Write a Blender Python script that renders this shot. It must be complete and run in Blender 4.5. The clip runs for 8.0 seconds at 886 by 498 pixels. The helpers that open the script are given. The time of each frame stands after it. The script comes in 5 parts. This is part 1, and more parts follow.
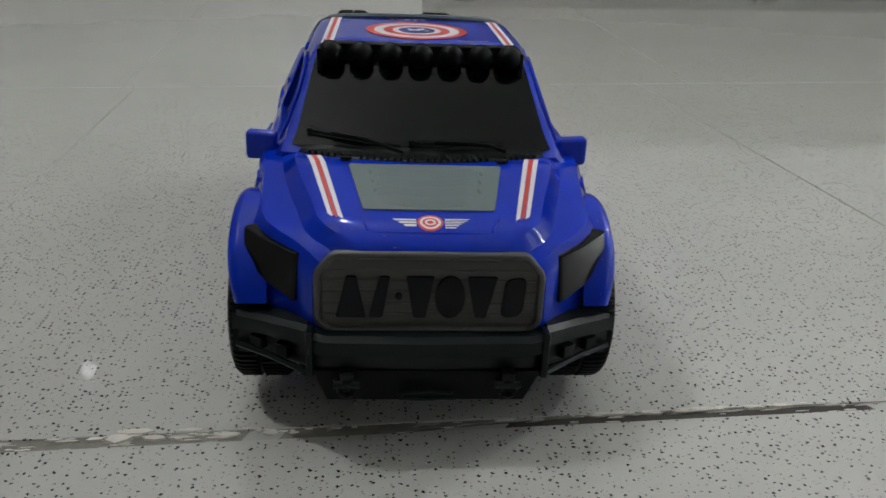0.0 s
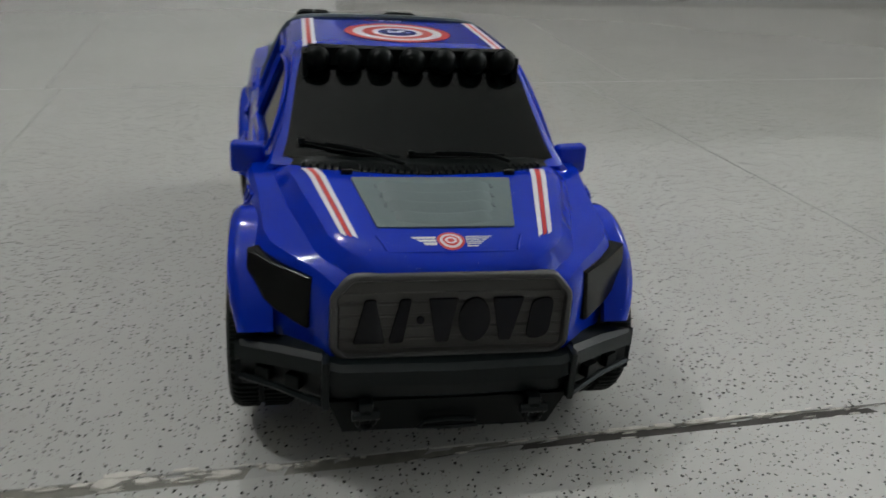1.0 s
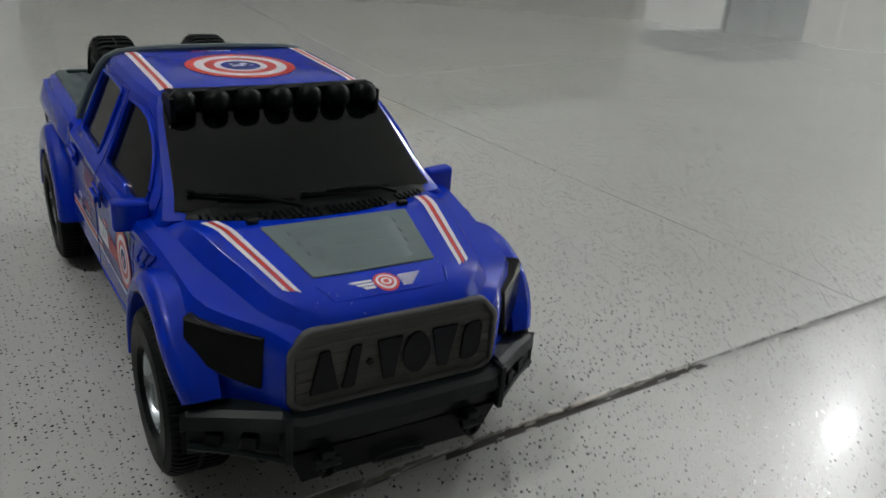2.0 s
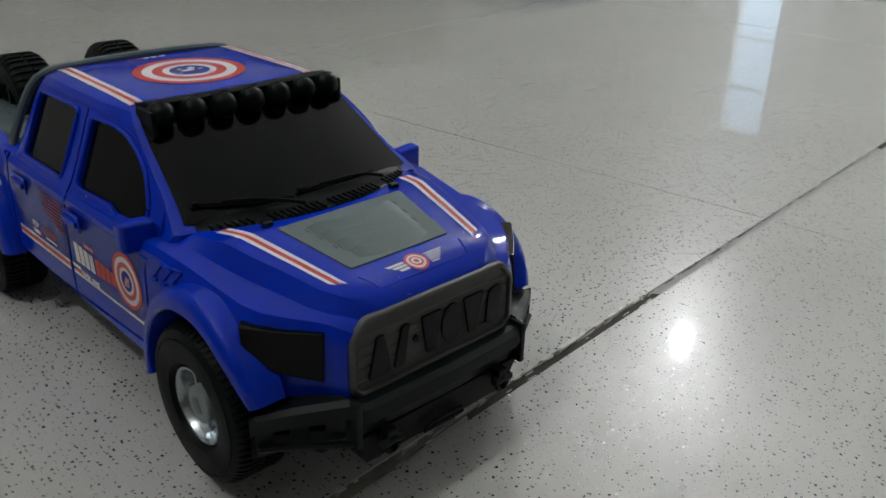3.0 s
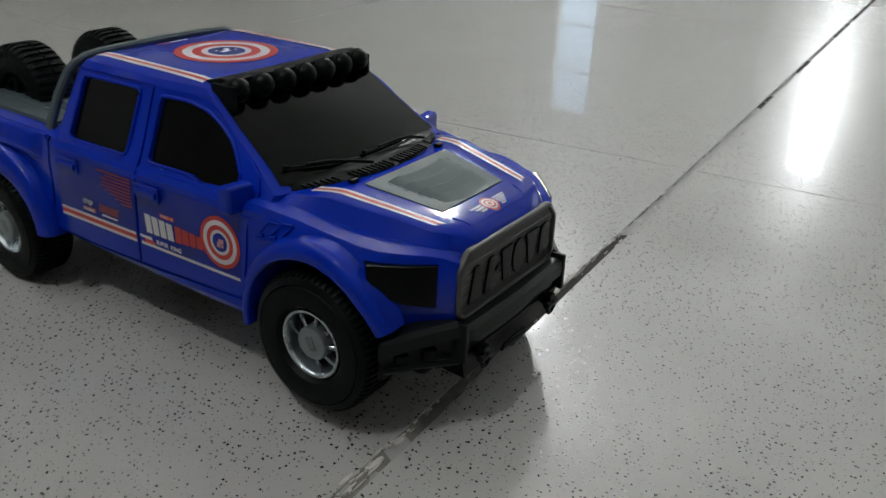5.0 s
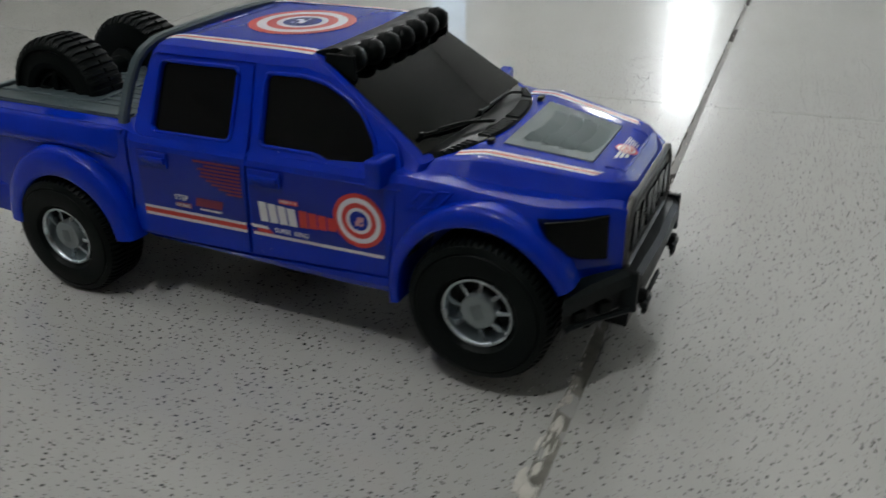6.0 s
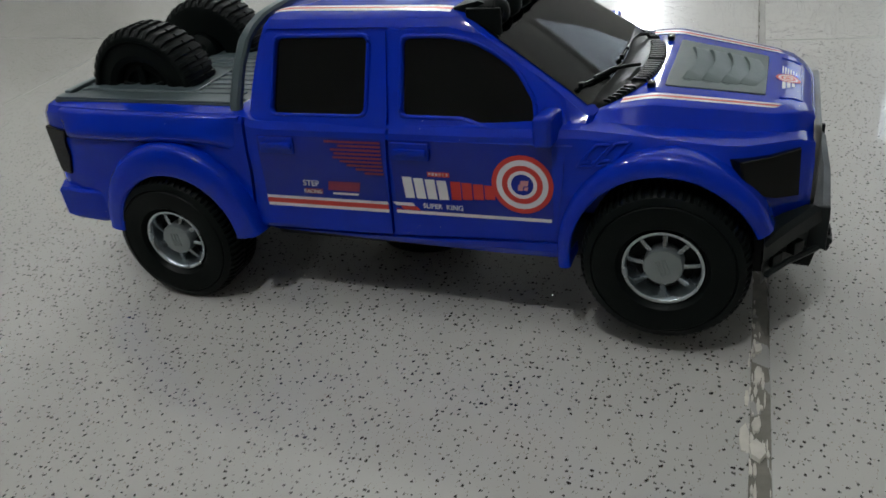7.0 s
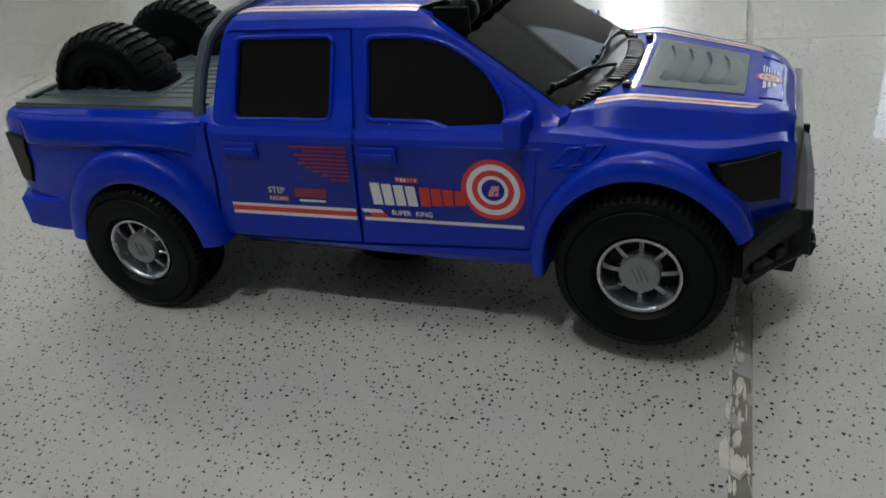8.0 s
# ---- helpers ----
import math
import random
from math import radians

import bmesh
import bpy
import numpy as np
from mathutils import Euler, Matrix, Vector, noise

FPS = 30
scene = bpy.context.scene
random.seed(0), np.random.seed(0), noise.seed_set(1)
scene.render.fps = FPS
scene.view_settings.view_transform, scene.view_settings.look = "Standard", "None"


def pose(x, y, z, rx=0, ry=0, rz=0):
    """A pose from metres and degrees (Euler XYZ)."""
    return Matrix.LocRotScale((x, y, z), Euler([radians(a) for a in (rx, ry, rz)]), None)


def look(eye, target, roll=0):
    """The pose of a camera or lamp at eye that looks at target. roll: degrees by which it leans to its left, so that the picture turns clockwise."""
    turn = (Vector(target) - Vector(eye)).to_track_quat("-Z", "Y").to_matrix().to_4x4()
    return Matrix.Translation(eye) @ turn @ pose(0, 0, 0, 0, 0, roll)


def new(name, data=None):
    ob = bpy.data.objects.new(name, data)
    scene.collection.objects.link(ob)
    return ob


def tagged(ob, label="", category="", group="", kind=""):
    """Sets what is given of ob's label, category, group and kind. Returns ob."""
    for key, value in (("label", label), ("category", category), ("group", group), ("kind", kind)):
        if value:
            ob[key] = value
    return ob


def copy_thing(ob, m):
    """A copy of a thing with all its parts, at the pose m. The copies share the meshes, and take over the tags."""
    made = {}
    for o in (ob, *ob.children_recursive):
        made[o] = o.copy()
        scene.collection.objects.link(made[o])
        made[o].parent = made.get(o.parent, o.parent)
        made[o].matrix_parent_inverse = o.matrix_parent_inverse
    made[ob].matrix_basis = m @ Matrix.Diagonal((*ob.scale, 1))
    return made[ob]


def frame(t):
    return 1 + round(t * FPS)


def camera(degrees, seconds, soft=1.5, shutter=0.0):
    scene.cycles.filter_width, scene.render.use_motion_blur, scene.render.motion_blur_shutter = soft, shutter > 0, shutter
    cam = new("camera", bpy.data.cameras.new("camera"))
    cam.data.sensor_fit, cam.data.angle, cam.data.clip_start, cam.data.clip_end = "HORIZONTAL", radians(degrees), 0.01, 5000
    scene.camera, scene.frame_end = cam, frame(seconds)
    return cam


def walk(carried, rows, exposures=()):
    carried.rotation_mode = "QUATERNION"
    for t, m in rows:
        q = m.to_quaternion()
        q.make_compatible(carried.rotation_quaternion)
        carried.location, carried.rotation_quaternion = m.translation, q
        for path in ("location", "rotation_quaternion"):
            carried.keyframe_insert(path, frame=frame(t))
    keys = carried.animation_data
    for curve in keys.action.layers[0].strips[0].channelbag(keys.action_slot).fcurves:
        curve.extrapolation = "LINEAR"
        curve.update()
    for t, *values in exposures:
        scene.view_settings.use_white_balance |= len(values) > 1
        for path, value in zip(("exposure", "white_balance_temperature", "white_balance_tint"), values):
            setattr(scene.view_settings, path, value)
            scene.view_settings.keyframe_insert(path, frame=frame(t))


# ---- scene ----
cam = camera(55.0, 8.0, 1.5, 0.5)
PATH = [
    (0, (-0.0132, -0.3084, 0.1985), (0.1208, 1.5088, -0.6260), 1.10),
    (0.5, (-0.0277, -0.3024, 0.1974), (0.1149, 1.5127, -0.6302), 0.92),
    (1, (-0.0475, -0.2856, 0.1979), (0.2940, 1.5016, -0.6324), 2.40),
    (1.5, (-0.0798, -0.2652, 0.2161), (0.5859, 1.4311, -0.6081), 4.80),
    (2, (-0.1166, -0.2661, 0.2188), (0.8363, 1.2761, -0.6260), 3.99),
    (2.2, (-0.1303, -0.2632, 0.2165), (0.8742, 1.2344, -0.6484), 3.64),
    (3.3, (-0.2018, -0.2349, 0.2389), (1.0862, 1.0005, -0.6639), 0.67),
    (3.5, (-0.2207, -0.2383, 0.2467), (1.0770, 0.9858, -0.6574), 1.04),
    (4, (-0.2509, -0.2365, 0.2370), (1.0782, 0.9566, -0.6631), 1.47),
    (4.2, (-0.2630, -0.2318, 0.2332), (1.0846, 0.9386, -0.6691), 1.73),
    (5.3, (-0.2829, -0.1808, 0.2293), (1.2292, 0.7438, -0.6974), 1.51),
    (5.5, (-0.2903, -0.1593, 0.2284), (1.2304, 0.7294, -0.7192), 0.84),
    (6, (-0.3256, -0.1086, 0.2211), (1.2580, 0.6356, -0.7477), -0.81),
    (6.5, (-0.3453, -0.0624, 0.2194), (1.2464, 0.6173, -0.7829), -5.14),
    (7, (-0.3383, -0.0305, 0.2101), (1.2473, 0.6392, -0.8085), -6.10),
    (7.5, (-0.3181, -0.0329, 0.2113), (1.2724, 0.6249, -0.8074), -6.03),
    (8, (-0.3239, -0.0365, 0.2046), (1.2658, 0.6312, -0.8088), -6.51),
]
EXPOSURES = [(0, 0.79), (2, 0.60), (3.5, 0.45), (5.5, 0.39), (6.5, 0.54), (8, 0.68)]
walk(cam, [(t, look(eye, target, roll)) for t, eye, target, roll in PATH], EXPOSURES)

# the room's daylight, lamps and exposure
world = bpy.data.worlds.new("sky")
scene.world = world
world.use_nodes = True
wn = world.node_tree
sky = wn.nodes.new("ShaderNodeTexSky")
sky.sky_type, sky.sun_disc = "NISHITA", False
sky.sun_elevation, sky.sun_rotation = radians(35), radians(200)
wn.nodes["Background"].inputs[1].default_value = 0.12
wn.links.new(sky.outputs[0], wn.nodes["Background"].inputs[0])


def area(name, m, sx, sy, watts, colour, shape="RECTANGLE"):
    data = bpy.data.lights.new(name, "AREA")
    data.shape, data.size, data.size_y, data.energy, data.color = shape, sx, sy, watts, colour
    ob = new(name, data)
    ob.matrix_basis = m
    return ob


ROOM = (-6.4, 6.0, -5.0, 5.4, 2.75)  # west, east, south, north, ceiling
DROP = 0.62  # how far the lamps hang below the ceiling
LAMPS = [(-1.12, 0.12), (3.36, 1.61), (-1.54, 3.52), (-0.30, 1.70)]
LAMP_WATTS = [23.0, 48.0, 0.07, 11.5]  # given off by the bulbs themselves; the first is the one nearly overhead, the fourth is unseen and added as fill
WINDOWS = [(0.74, 1.02, 1.22, 2.02, 72.0), (2.62, 3.02, 0.85, 2.00, 1.35), (-3.20, -0.80, 0.75, 2.60, 3.0)]  # on the east wall: y, y, z, z, watts
for y0, y1, z0, z1, watts in WINDOWS:
    area("window_daylight", look((ROOM[1] + 0.10, (y0 + y1) / 2, (z0 + z1) / 2), (0, (y0 + y1) / 2, (z0 + z1) / 2)), y1 - y0, z1 - z0, watts * (y1 - y0) * (z1 - z0), (0.93, 0.97, 1.0))


# ---- materials ----
def material(name, colour, rough=0.4, metal=0.0, coat=0.0, spec=0.5, vary=0.0, vary_scale=60.0, bump=0.0, bump_scale=400.0, rough_vary=0.0):
    m = bpy.data.materials.new(name)
    m.use_nodes = True
    n, l = m.node_tree.nodes, m.node_tree.links
    b = n["Principled BSDF"]
    b.inputs["Base Color"].default_value = (*colour, 1)
    b.inputs["Roughness"].default_value = rough
    b.inputs["Metallic"].default_value = metal
    b.inputs["Coat Weight"].default_value = coat
    b.inputs["Coat Roughness"].default_value = 0.08
    b.inputs["Specular IOR Level"].default_value = spec
    co = n.new("ShaderNodeTexCoord")
    if vary or rough_vary:
        t = n.new("ShaderNodeTexNoise")
        t.inputs["Scale"].default_value, t.inputs["Detail"].default_value = vary_scale, 6
        l.new(co.outputs["Object"], t.inputs["Vector"])
    if vary:
        mix = n.new("ShaderNodeMix")
        mix.data_type = "RGBA"
        mix.inputs[6].default_value = (*[c * (1 - vary) for c in colour], 1)
        mix.inputs[7].default_value = (*[min(1, c * (1 + vary) + 0.01 * vary) for c in colour], 1)
        l.new(t.outputs["Fac"], mix.inputs[0])
        l.new(mix.outputs[2], b.inputs["Base Color"])
    if rough_vary:
        r = n.new("ShaderNodeMapRange")
        r.inputs["From Min"].default_value, r.inputs["From Max"].default_value = 0.3, 0.7
        r.inputs["To Min"].default_value, r.inputs["To Max"].default_value = max(0.02, rough - rough_vary), rough + rough_vary
        l.new(t.outputs["Fac"], r.inputs["Value"])
        l.new(r.outputs[0], b.inputs["Roughness"])
    if bump:
        t2 = n.new("ShaderNodeTexNoise")
        t2.inputs["Scale"].default_value, t2.inputs["Detail"].default_value = bump_scale, 3
        l.new(co.outputs["Object"], t2.inputs["Vector"])
        bp = n.new("ShaderNodeBump")
        bp.inputs["Strength"].default_value, bp.inputs["Distance"].default_value = bump, 0.0004
        l.new(t2.outputs["Fac"], bp.inputs["Height"])
        l.new(bp.outputs[0], b.inputs["Normal"])
    return m


def dusted(m, scale, size, share):
    """Scatters fine pale dust specks over a paint, gathered in patches."""
    n, l = m.node_tree.nodes, m.node_tree.links
    b = n["Principled BSDF"]
    old = b.inputs["Base Color"].links[0].from_socket
    co = n.new("ShaderNodeTexCoord")
    v = n.new("ShaderNodeTexVoronoi")
    v.inputs["Scale"].default_value = scale
    l.new(co.outputs["Object"], v.inputs["Vector"])
    sep = n.new("ShaderNodeSeparateColor")
    l.new(v.outputs["Color"], sep.inputs[0])
    lim = n.new("ShaderNodeMapRange")
    lim.inputs["From Min"].default_value, lim.inputs["From Max"].default_value = 1 - share, 1
    lim.inputs["To Min"].default_value, lim.inputs["To Max"].default_value = 0, size
    l.new(sep.outputs[0], lim.inputs["Value"])
    patch = n.new("ShaderNodeTexNoise")
    patch.inputs["Scale"].default_value, patch.inputs["Detail"].default_value = 26, 3
    l.new(co.outputs["Object"], patch.inputs["Vector"])
    gather = n.new("ShaderNodeMapRange")
    gather.inputs["From Min"].default_value, gather.inputs["From Max"].default_value = 0.47, 0.66
    l.new(patch.outputs["Fac"], gather.inputs["Value"])
    held = n.new("ShaderNodeMath")
    held.operation = "MULTIPLY"
    l.new(lim.outputs[0], held.inputs[0])
    l.new(gather.outputs[0], held.inputs[1])
    d = n.new("ShaderNodeMath")
    d.operation = "GREATER_THAN"
    l.new(held.outputs[0], d.inputs[0])
    l.new(v.outputs["Distance"], d.inputs[1])
    mix = n.new("ShaderNodeMix")
    mix.data_type = "RGBA"
    mix.inputs[7].default_value = (0.72, 0.74, 0.80, 1)
    l.new(d.outputs[0], mix.inputs[0])
    l.new(old, mix.inputs[6])
    l.new(mix.outputs[2], b.inputs["Base Color"])
    return m


BLUE = material("blue_plastic", (0.0, 0.0245, 0.435), 0.085, coat=0.0, spec=0.34, vary=0.12, vary_scale=45, bump=0.05, bump_scale=300, rough_vary=0.03)
NAVY = material("navy_sticker", (0.0005, 0.0150, 0.28), 0.22, vary=0.08)
dusted(BLUE, 900, 0.15, 0.40)
BLACK = material("black_plastic", (0.0014, 0.0032, 0.0029), 0.38, spec=0.12, vary=0.3, bump=0.12, bump_scale=700, rough_vary=0.1)
BUMPER = material("charcoal_plastic", (0.0030, 0.0062, 0.0066), 0.40, spec=0.26, vary=0.3, bump=0.12, bump_scale=700, rough_vary=0.1)
GLASS = material("smoked_window", (0.0022, 0.0042, 0.0036), 0.06, spec=0.45, rough_vary=0.03, vary=0.1)
SIDE_GLASS = material("black_side_window", (0.0025, 0.003, 0.003), 0.10, spec=0.35, rough_vary=0.04, vary=0.1)
LENS = material("smoked_lamp_lens", (0.0015, 0.0025, 0.0022), 0.16, spec=0.14)
RUBBER = material("tyre_plastic", (0.0016, 0.0037, 0.0032), 0.5, spec=0.12, vary=0.3, bump=0.1, bump_scale=500, rough_vary=0.12)
GREY = material("grey_plastic", (0.115, 0.150, 0.150), 0.48, spec=0.36, vary=0.15, bump=0.15, bump_scale=600, rough_vary=0.12)
DECK = material("dark_grey_plastic", (0.066, 0.092, 0.100), 0.40, vary=0.15, bump=0.15, bump_scale=600, rough_vary=0.1)
GRILLE = material("grille_grey_plastic", (0.052, 0.050, 0.046), 0.45, vary=0.2, bump=0.12, bump_scale=600, rough_vary=0.1)
GRILLE_RIM = material("grille_rim_grey", (0.060, 0.060, 0.058), 0.35, vary=0.15, rough_vary=0.08)
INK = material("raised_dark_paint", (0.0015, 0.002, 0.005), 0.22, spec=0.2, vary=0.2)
SILVER = material("silver_plating", (0.50, 0.55, 0.58), 0.24, metal=1.0, vary=0.15, bump=0.1, bump_scale=500, rough_vary=0.1)
CAP = material("satin_silver", (0.26, 0.295, 0.30), 0.40, metal=0.6, vary=0.15, rough_vary=0.1)
WHITE = material("white_sticker", (0.72, 0.72, 0.76), 0.35, vary=0.05)
RED = material("red_sticker", (0.56, 0.035, 0.03), 0.35, vary=0.1)
DARKRED = material("dark_red_print", (0.21, 0.018, 0.06), 0.35, vary=0.1)
WALL = material("cream_wall_paint", (0.84, 0.84, 0.82), 0.75, vary=0.05, vary_scale=2, bump=0.1, bump_scale=90)
WALL_GREY = material("grey_wall_paint", (0.58, 0.575, 0.55), 0.7, vary=0.08, vary_scale=2, bump=0.1, bump_scale=90)
# dimness of the unseen west and south sides, put into the wall colour
WALL_DIM = material("dim_side_wall_paint", (0.21, 0.185, 0.16), 0.7, vary=0.12, vary_scale=2, bump=0.1, bump_scale=90)
CEIL = material("white_ceiling_paint", (0.90, 0.90, 0.88), 0.8, vary=0.04, vary_scale=2)
WOOD = material("dark_brown_wood", (0.035, 0.02, 0.013), 0.4, vary=0.3, vary_scale=12)
BENCH = material("grey_brown_upholstery", (0.20, 0.185, 0.165), 0.75, vary=0.12, vary_scale=8)
CHEST = material("blue_grey_board", (0.12, 0.145, 0.16), 0.5, vary=0.1, vary_scale=6)
FRAME = material("white_window_frame", (0.82, 0.82, 0.80), 0.4, vary=0.04)


def clear_glass(name):
    m = material(name, (0.95, 0.97, 0.96), 0.0)
    b = m.node_tree.nodes["Principled BSDF"]
    b.inputs["Transmission Weight"].default_value = 1.0
    b.inputs["IOR"].default_value = 1.45
    return m


PANE = clear_glass("clear_window_glass")


def glow(name, colour, strength):
    m = bpy.data.materials.new(name)
    m.use_nodes = True
    b = m.node_tree.nodes["Principled BSDF"]
    b.inputs["Base Color"].default_value = (0.8, 0.8, 0.8, 1)
    b.inputs["Emission Color"].default_value = (*colour, 1)
    b.inputs["Emission Strength"].default_value = strength
    return m


BULB_AREA = 0.0150
GLOWS = [glow("bulb_glow", (0.965, 0.985, 1.0), watts / (math.pi * BULB_AREA)) for watts in LAMP_WATTS]


def tile_material():
    m = bpy.data.materials.new("speckled_polished_tile")
    m.use_nodes = True
    n, l = m.node_tree.nodes, m.node_tree.links
    b = n["Principled BSDF"]
    b.inputs["Specular IOR Level"].default_value = 0.14
    b.inputs["Coat Weight"].default_value = 1.0
    b.inputs["Coat IOR"].default_value = 1.5
    geo = n.new("ShaderNodeNewGeometry")
    warp = n.new("ShaderNodeTexNoise")
    warp.inputs["Scale"].default_value, warp.inputs["Detail"].default_value = 900, 2
    l.new(geo.outputs["Position"], warp.inputs["Vector"])
    off = n.new("ShaderNodeVectorMath")
    off.operation = "SCALE"
    off.inputs[3].default_value = 0.0019
    l.new(warp.outputs["Color"], off.inputs[0])
    add = n.new("ShaderNodeVectorMath")
    l.new(geo.outputs["Position"], add.inputs[0])
    l.new(off.outputs[0], add.inputs[1])

    def specks(scale, size, share):
        v = n.new("ShaderNodeTexVoronoi")
        v.voronoi_dimensions = "2D"
        v.inputs["Scale"].default_value = scale
        l.new(add.outputs[0], v.inputs["Vector"])
        sep = n.new("ShaderNodeSeparateColor")
        l.new(v.outputs["Color"], sep.inputs[0])
        lim = n.new("ShaderNodeMapRange")
        lim.inputs["From Min"].default_value, lim.inputs["From Max"].default_value = 1 - share, 1
        lim.inputs["To Min"].default_value, lim.inputs["To Max"].default_value = 0, size
        l.new(sep.outputs[0], lim.inputs["Value"])
        d = n.new("ShaderNodeMath")
        d.operation = "SUBTRACT"
        l.new(lim.outputs[0], d.inputs[0])
        l.new(v.outputs["Distance"], d.inputs[1])
        s = n.new("ShaderNodeMapRange")
        s.inputs["From Min"].default_value, s.inputs["From Max"].default_value = 0.0, 0.018
        l.new(d.outputs[0], s.inputs["Value"])
        return s.outputs[0]

    big = specks(400, 0.25, 0.66)
    fine = specks(640, 0.19, 0.32)
    cloud = n.new("ShaderNodeTexNoise")
    cloud.inputs["Scale"].default_value, cloud.inputs["Detail"].default_value = 9, 8
    l.new(geo.outputs["Position"], cloud.inputs["Vector"])
    base = n.new("ShaderNodeMix")
    base.data_type = "RGBA"
    base.inputs[6].default_value = (0.430, 0.427, 0.400, 1)
    base.inputs[7].default_value = (0.500, 0.496, 0.468, 1)
    l.new(cloud.outputs["Fac"], base.inputs[0])
    m1 = n.new("ShaderNodeMix")
    m1.data_type = "RGBA"
    m1.inputs[7].default_value = (0.25, 0.21, 0.165, 1)
    l.new(fine, m1.inputs[0])
    l.new(base.outputs[2], m1.inputs[6])
    m2 = n.new("ShaderNodeMix")
    m2.data_type = "RGBA"
    m2.inputs[7].default_value = (0.030, 0.026, 0.023, 1)
    l.new(big, m2.inputs[0])
    l.new(m1.outputs[2], m2.inputs[6])
    l.new(m2.outputs[2], b.inputs["Base Color"])
    b.inputs["Coat Roughness"].default_value = 0.032
    b.inputs["Roughness"].default_value = 0.25
    bn = n.new("ShaderNodeTexNoise")
    bn.inputs["Scale"].default_value, bn.inputs["Detail"].default_value = 14, 4
    l.new(geo.outputs["Position"], bn.inputs["Vector"])
    bp = n.new("ShaderNodeBump")
    bp.inputs["Strength"].default_value, bp.inputs["Distance"].default_value = 0.06, 0.001
    l.new(bn.outputs["Fac"], bp.inputs["Height"])
    l.new(bp.outputs[0], b.inputs["Normal"])
    glaze = n.new("ShaderNodeBump")
    glaze.inputs["Strength"].default_value, glaze.inputs["Distance"].default_value = 0.018, 0.001
    l.new(bn.outputs["Fac"], glaze.inputs["Height"])
    l.new(glaze.outputs[0], b.inputs["Coat Normal"])
    return m


TILE = tile_material()
PALE_GROUT = material("pale_joint_cement", (0.36, 0.355, 0.335), 0.8, vary=0.35, vary_scale=30)
GROUT = material("dirty_cement_grout", (0.185, 0.178, 0.150), 0.85, vary=0.5, vary_scale=160, bump=0.8, bump_scale=260)
GROUT_DARK = material("dark_joint_dirt", (0.040, 0.035, 0.030), 0.9, vary=0.5, vary_scale=200, bump=0.5, bump_scale=300)
FLAKE = material("dry_white_cement", (0.58, 0.56, 0.50), 0.8, vary=0.25, vary_scale=220, bump=0.6, bump_scale=300)


# ---- mesh helpers ----
from mathutils.bvhtree import BVHTree


def mesh_of(name, bm, mats, sharp=35):
    bmesh.ops.recalc_face_normals(bm, faces=bm.faces)
    me = bpy.data.meshes.new(name)
    bm.to_mesh(me)
    bm.free()
    for m in mats if isinstance(mats, (list, tuple)) else [mats]:
        me.materials.append(m)
    if len(me.polygons):
        me.shade_smooth()
        me.set_sharp_from_angle(angle=radians(sharp))
    return me


def part(name, bm, mats, parent=None, label="", m=None, sharp=35):
    ob = new(name, mesh_of(name, bm, mats, sharp))
    if parent:
        ob.parent = parent
    if m is not None:
        ob.matrix_basis = m
    mod = ob.modifiers.new("even_normals", "WEIGHTED_NORMAL")
    mod.keep_sharp, mod.weight = True, 80
    return tagged(ob, label)


def box(bm, lo, hi, bevel=0.0, m=None, seg=2):
    r = bmesh.ops.create_cube(bm, size=1)
    vs = r["verts"]
    size = [b - a for a, b in zip(lo, hi)]
    bmesh.ops.transform(bm, verts=vs, matrix=Matrix.Translation([(a + b) / 2 for a, b in zip(lo, hi)]) @ Matrix.Diagonal((*size, 1)))
    if bevel:
        es = list({e for v in vs for e in v.link_edges})
        out = bmesh.ops.bevel(bm, geom=es, offset=bevel, segments=seg, profile=0.5, affect="EDGES")
        vs = list(set(out["verts"]) | {v for v in vs if v.is_valid})
    if m is not None:
        bmesh.ops.transform(bm, verts=vs, matrix=m)
    return vs


def prism(bm, pts, depth, m, bevel=0.0):
    """A polygon in its own plane, thickened by depth along its z, laid by m."""
    lo = [bm.verts.new((x, y, 0)) for x, y in pts]
    hi = [bm.verts.new((x, y, depth)) for x, y in pts]
    k = len(pts)
    fs = [bm.faces.new(lo[::-1]), bm.faces.new(hi)]
    fs += [bm.faces.new((lo[i], lo[(i + 1) % k], hi[(i + 1) % k], hi[i])) for i in range(k)]
    vs = lo + hi
    if bevel:
        es = [e for e in fs[1].edges]
        out = bmesh.ops.bevel(bm, geom=es, offset=bevel, segments=2, profile=0.5, affect="EDGES")
        vs = [v for v in set(out["verts"]) | set(vs) if v.is_valid]
    bmesh.ops.transform(bm, verts=vs, matrix=m)
    return vs


def lathe(bm, profile, steps, m=None, caps=False):
    """Turns (radius, along) pairs round the x axis."""
    rings = []
    for r, a in profile:
        rings.append([bm.verts.new((a, r * math.cos(2 * math.pi * i / steps), r * math.sin(2 * math.pi * i / steps))) for i in range(steps)])
    for p, q in zip(rings, rings[1:]):
        for i in range(steps):
            j = (i + 1) % steps
            bm.faces.new((p[i], p[j], q[j], q[i]))
    if caps:
        bm.faces.new(rings[0])
        bm.faces.new(rings[-1][::-1])
    vs = [v for ring in rings for v in ring]
    if m is not None:
        bmesh.ops.transform(bm, verts=vs, matrix=m)
    return vs


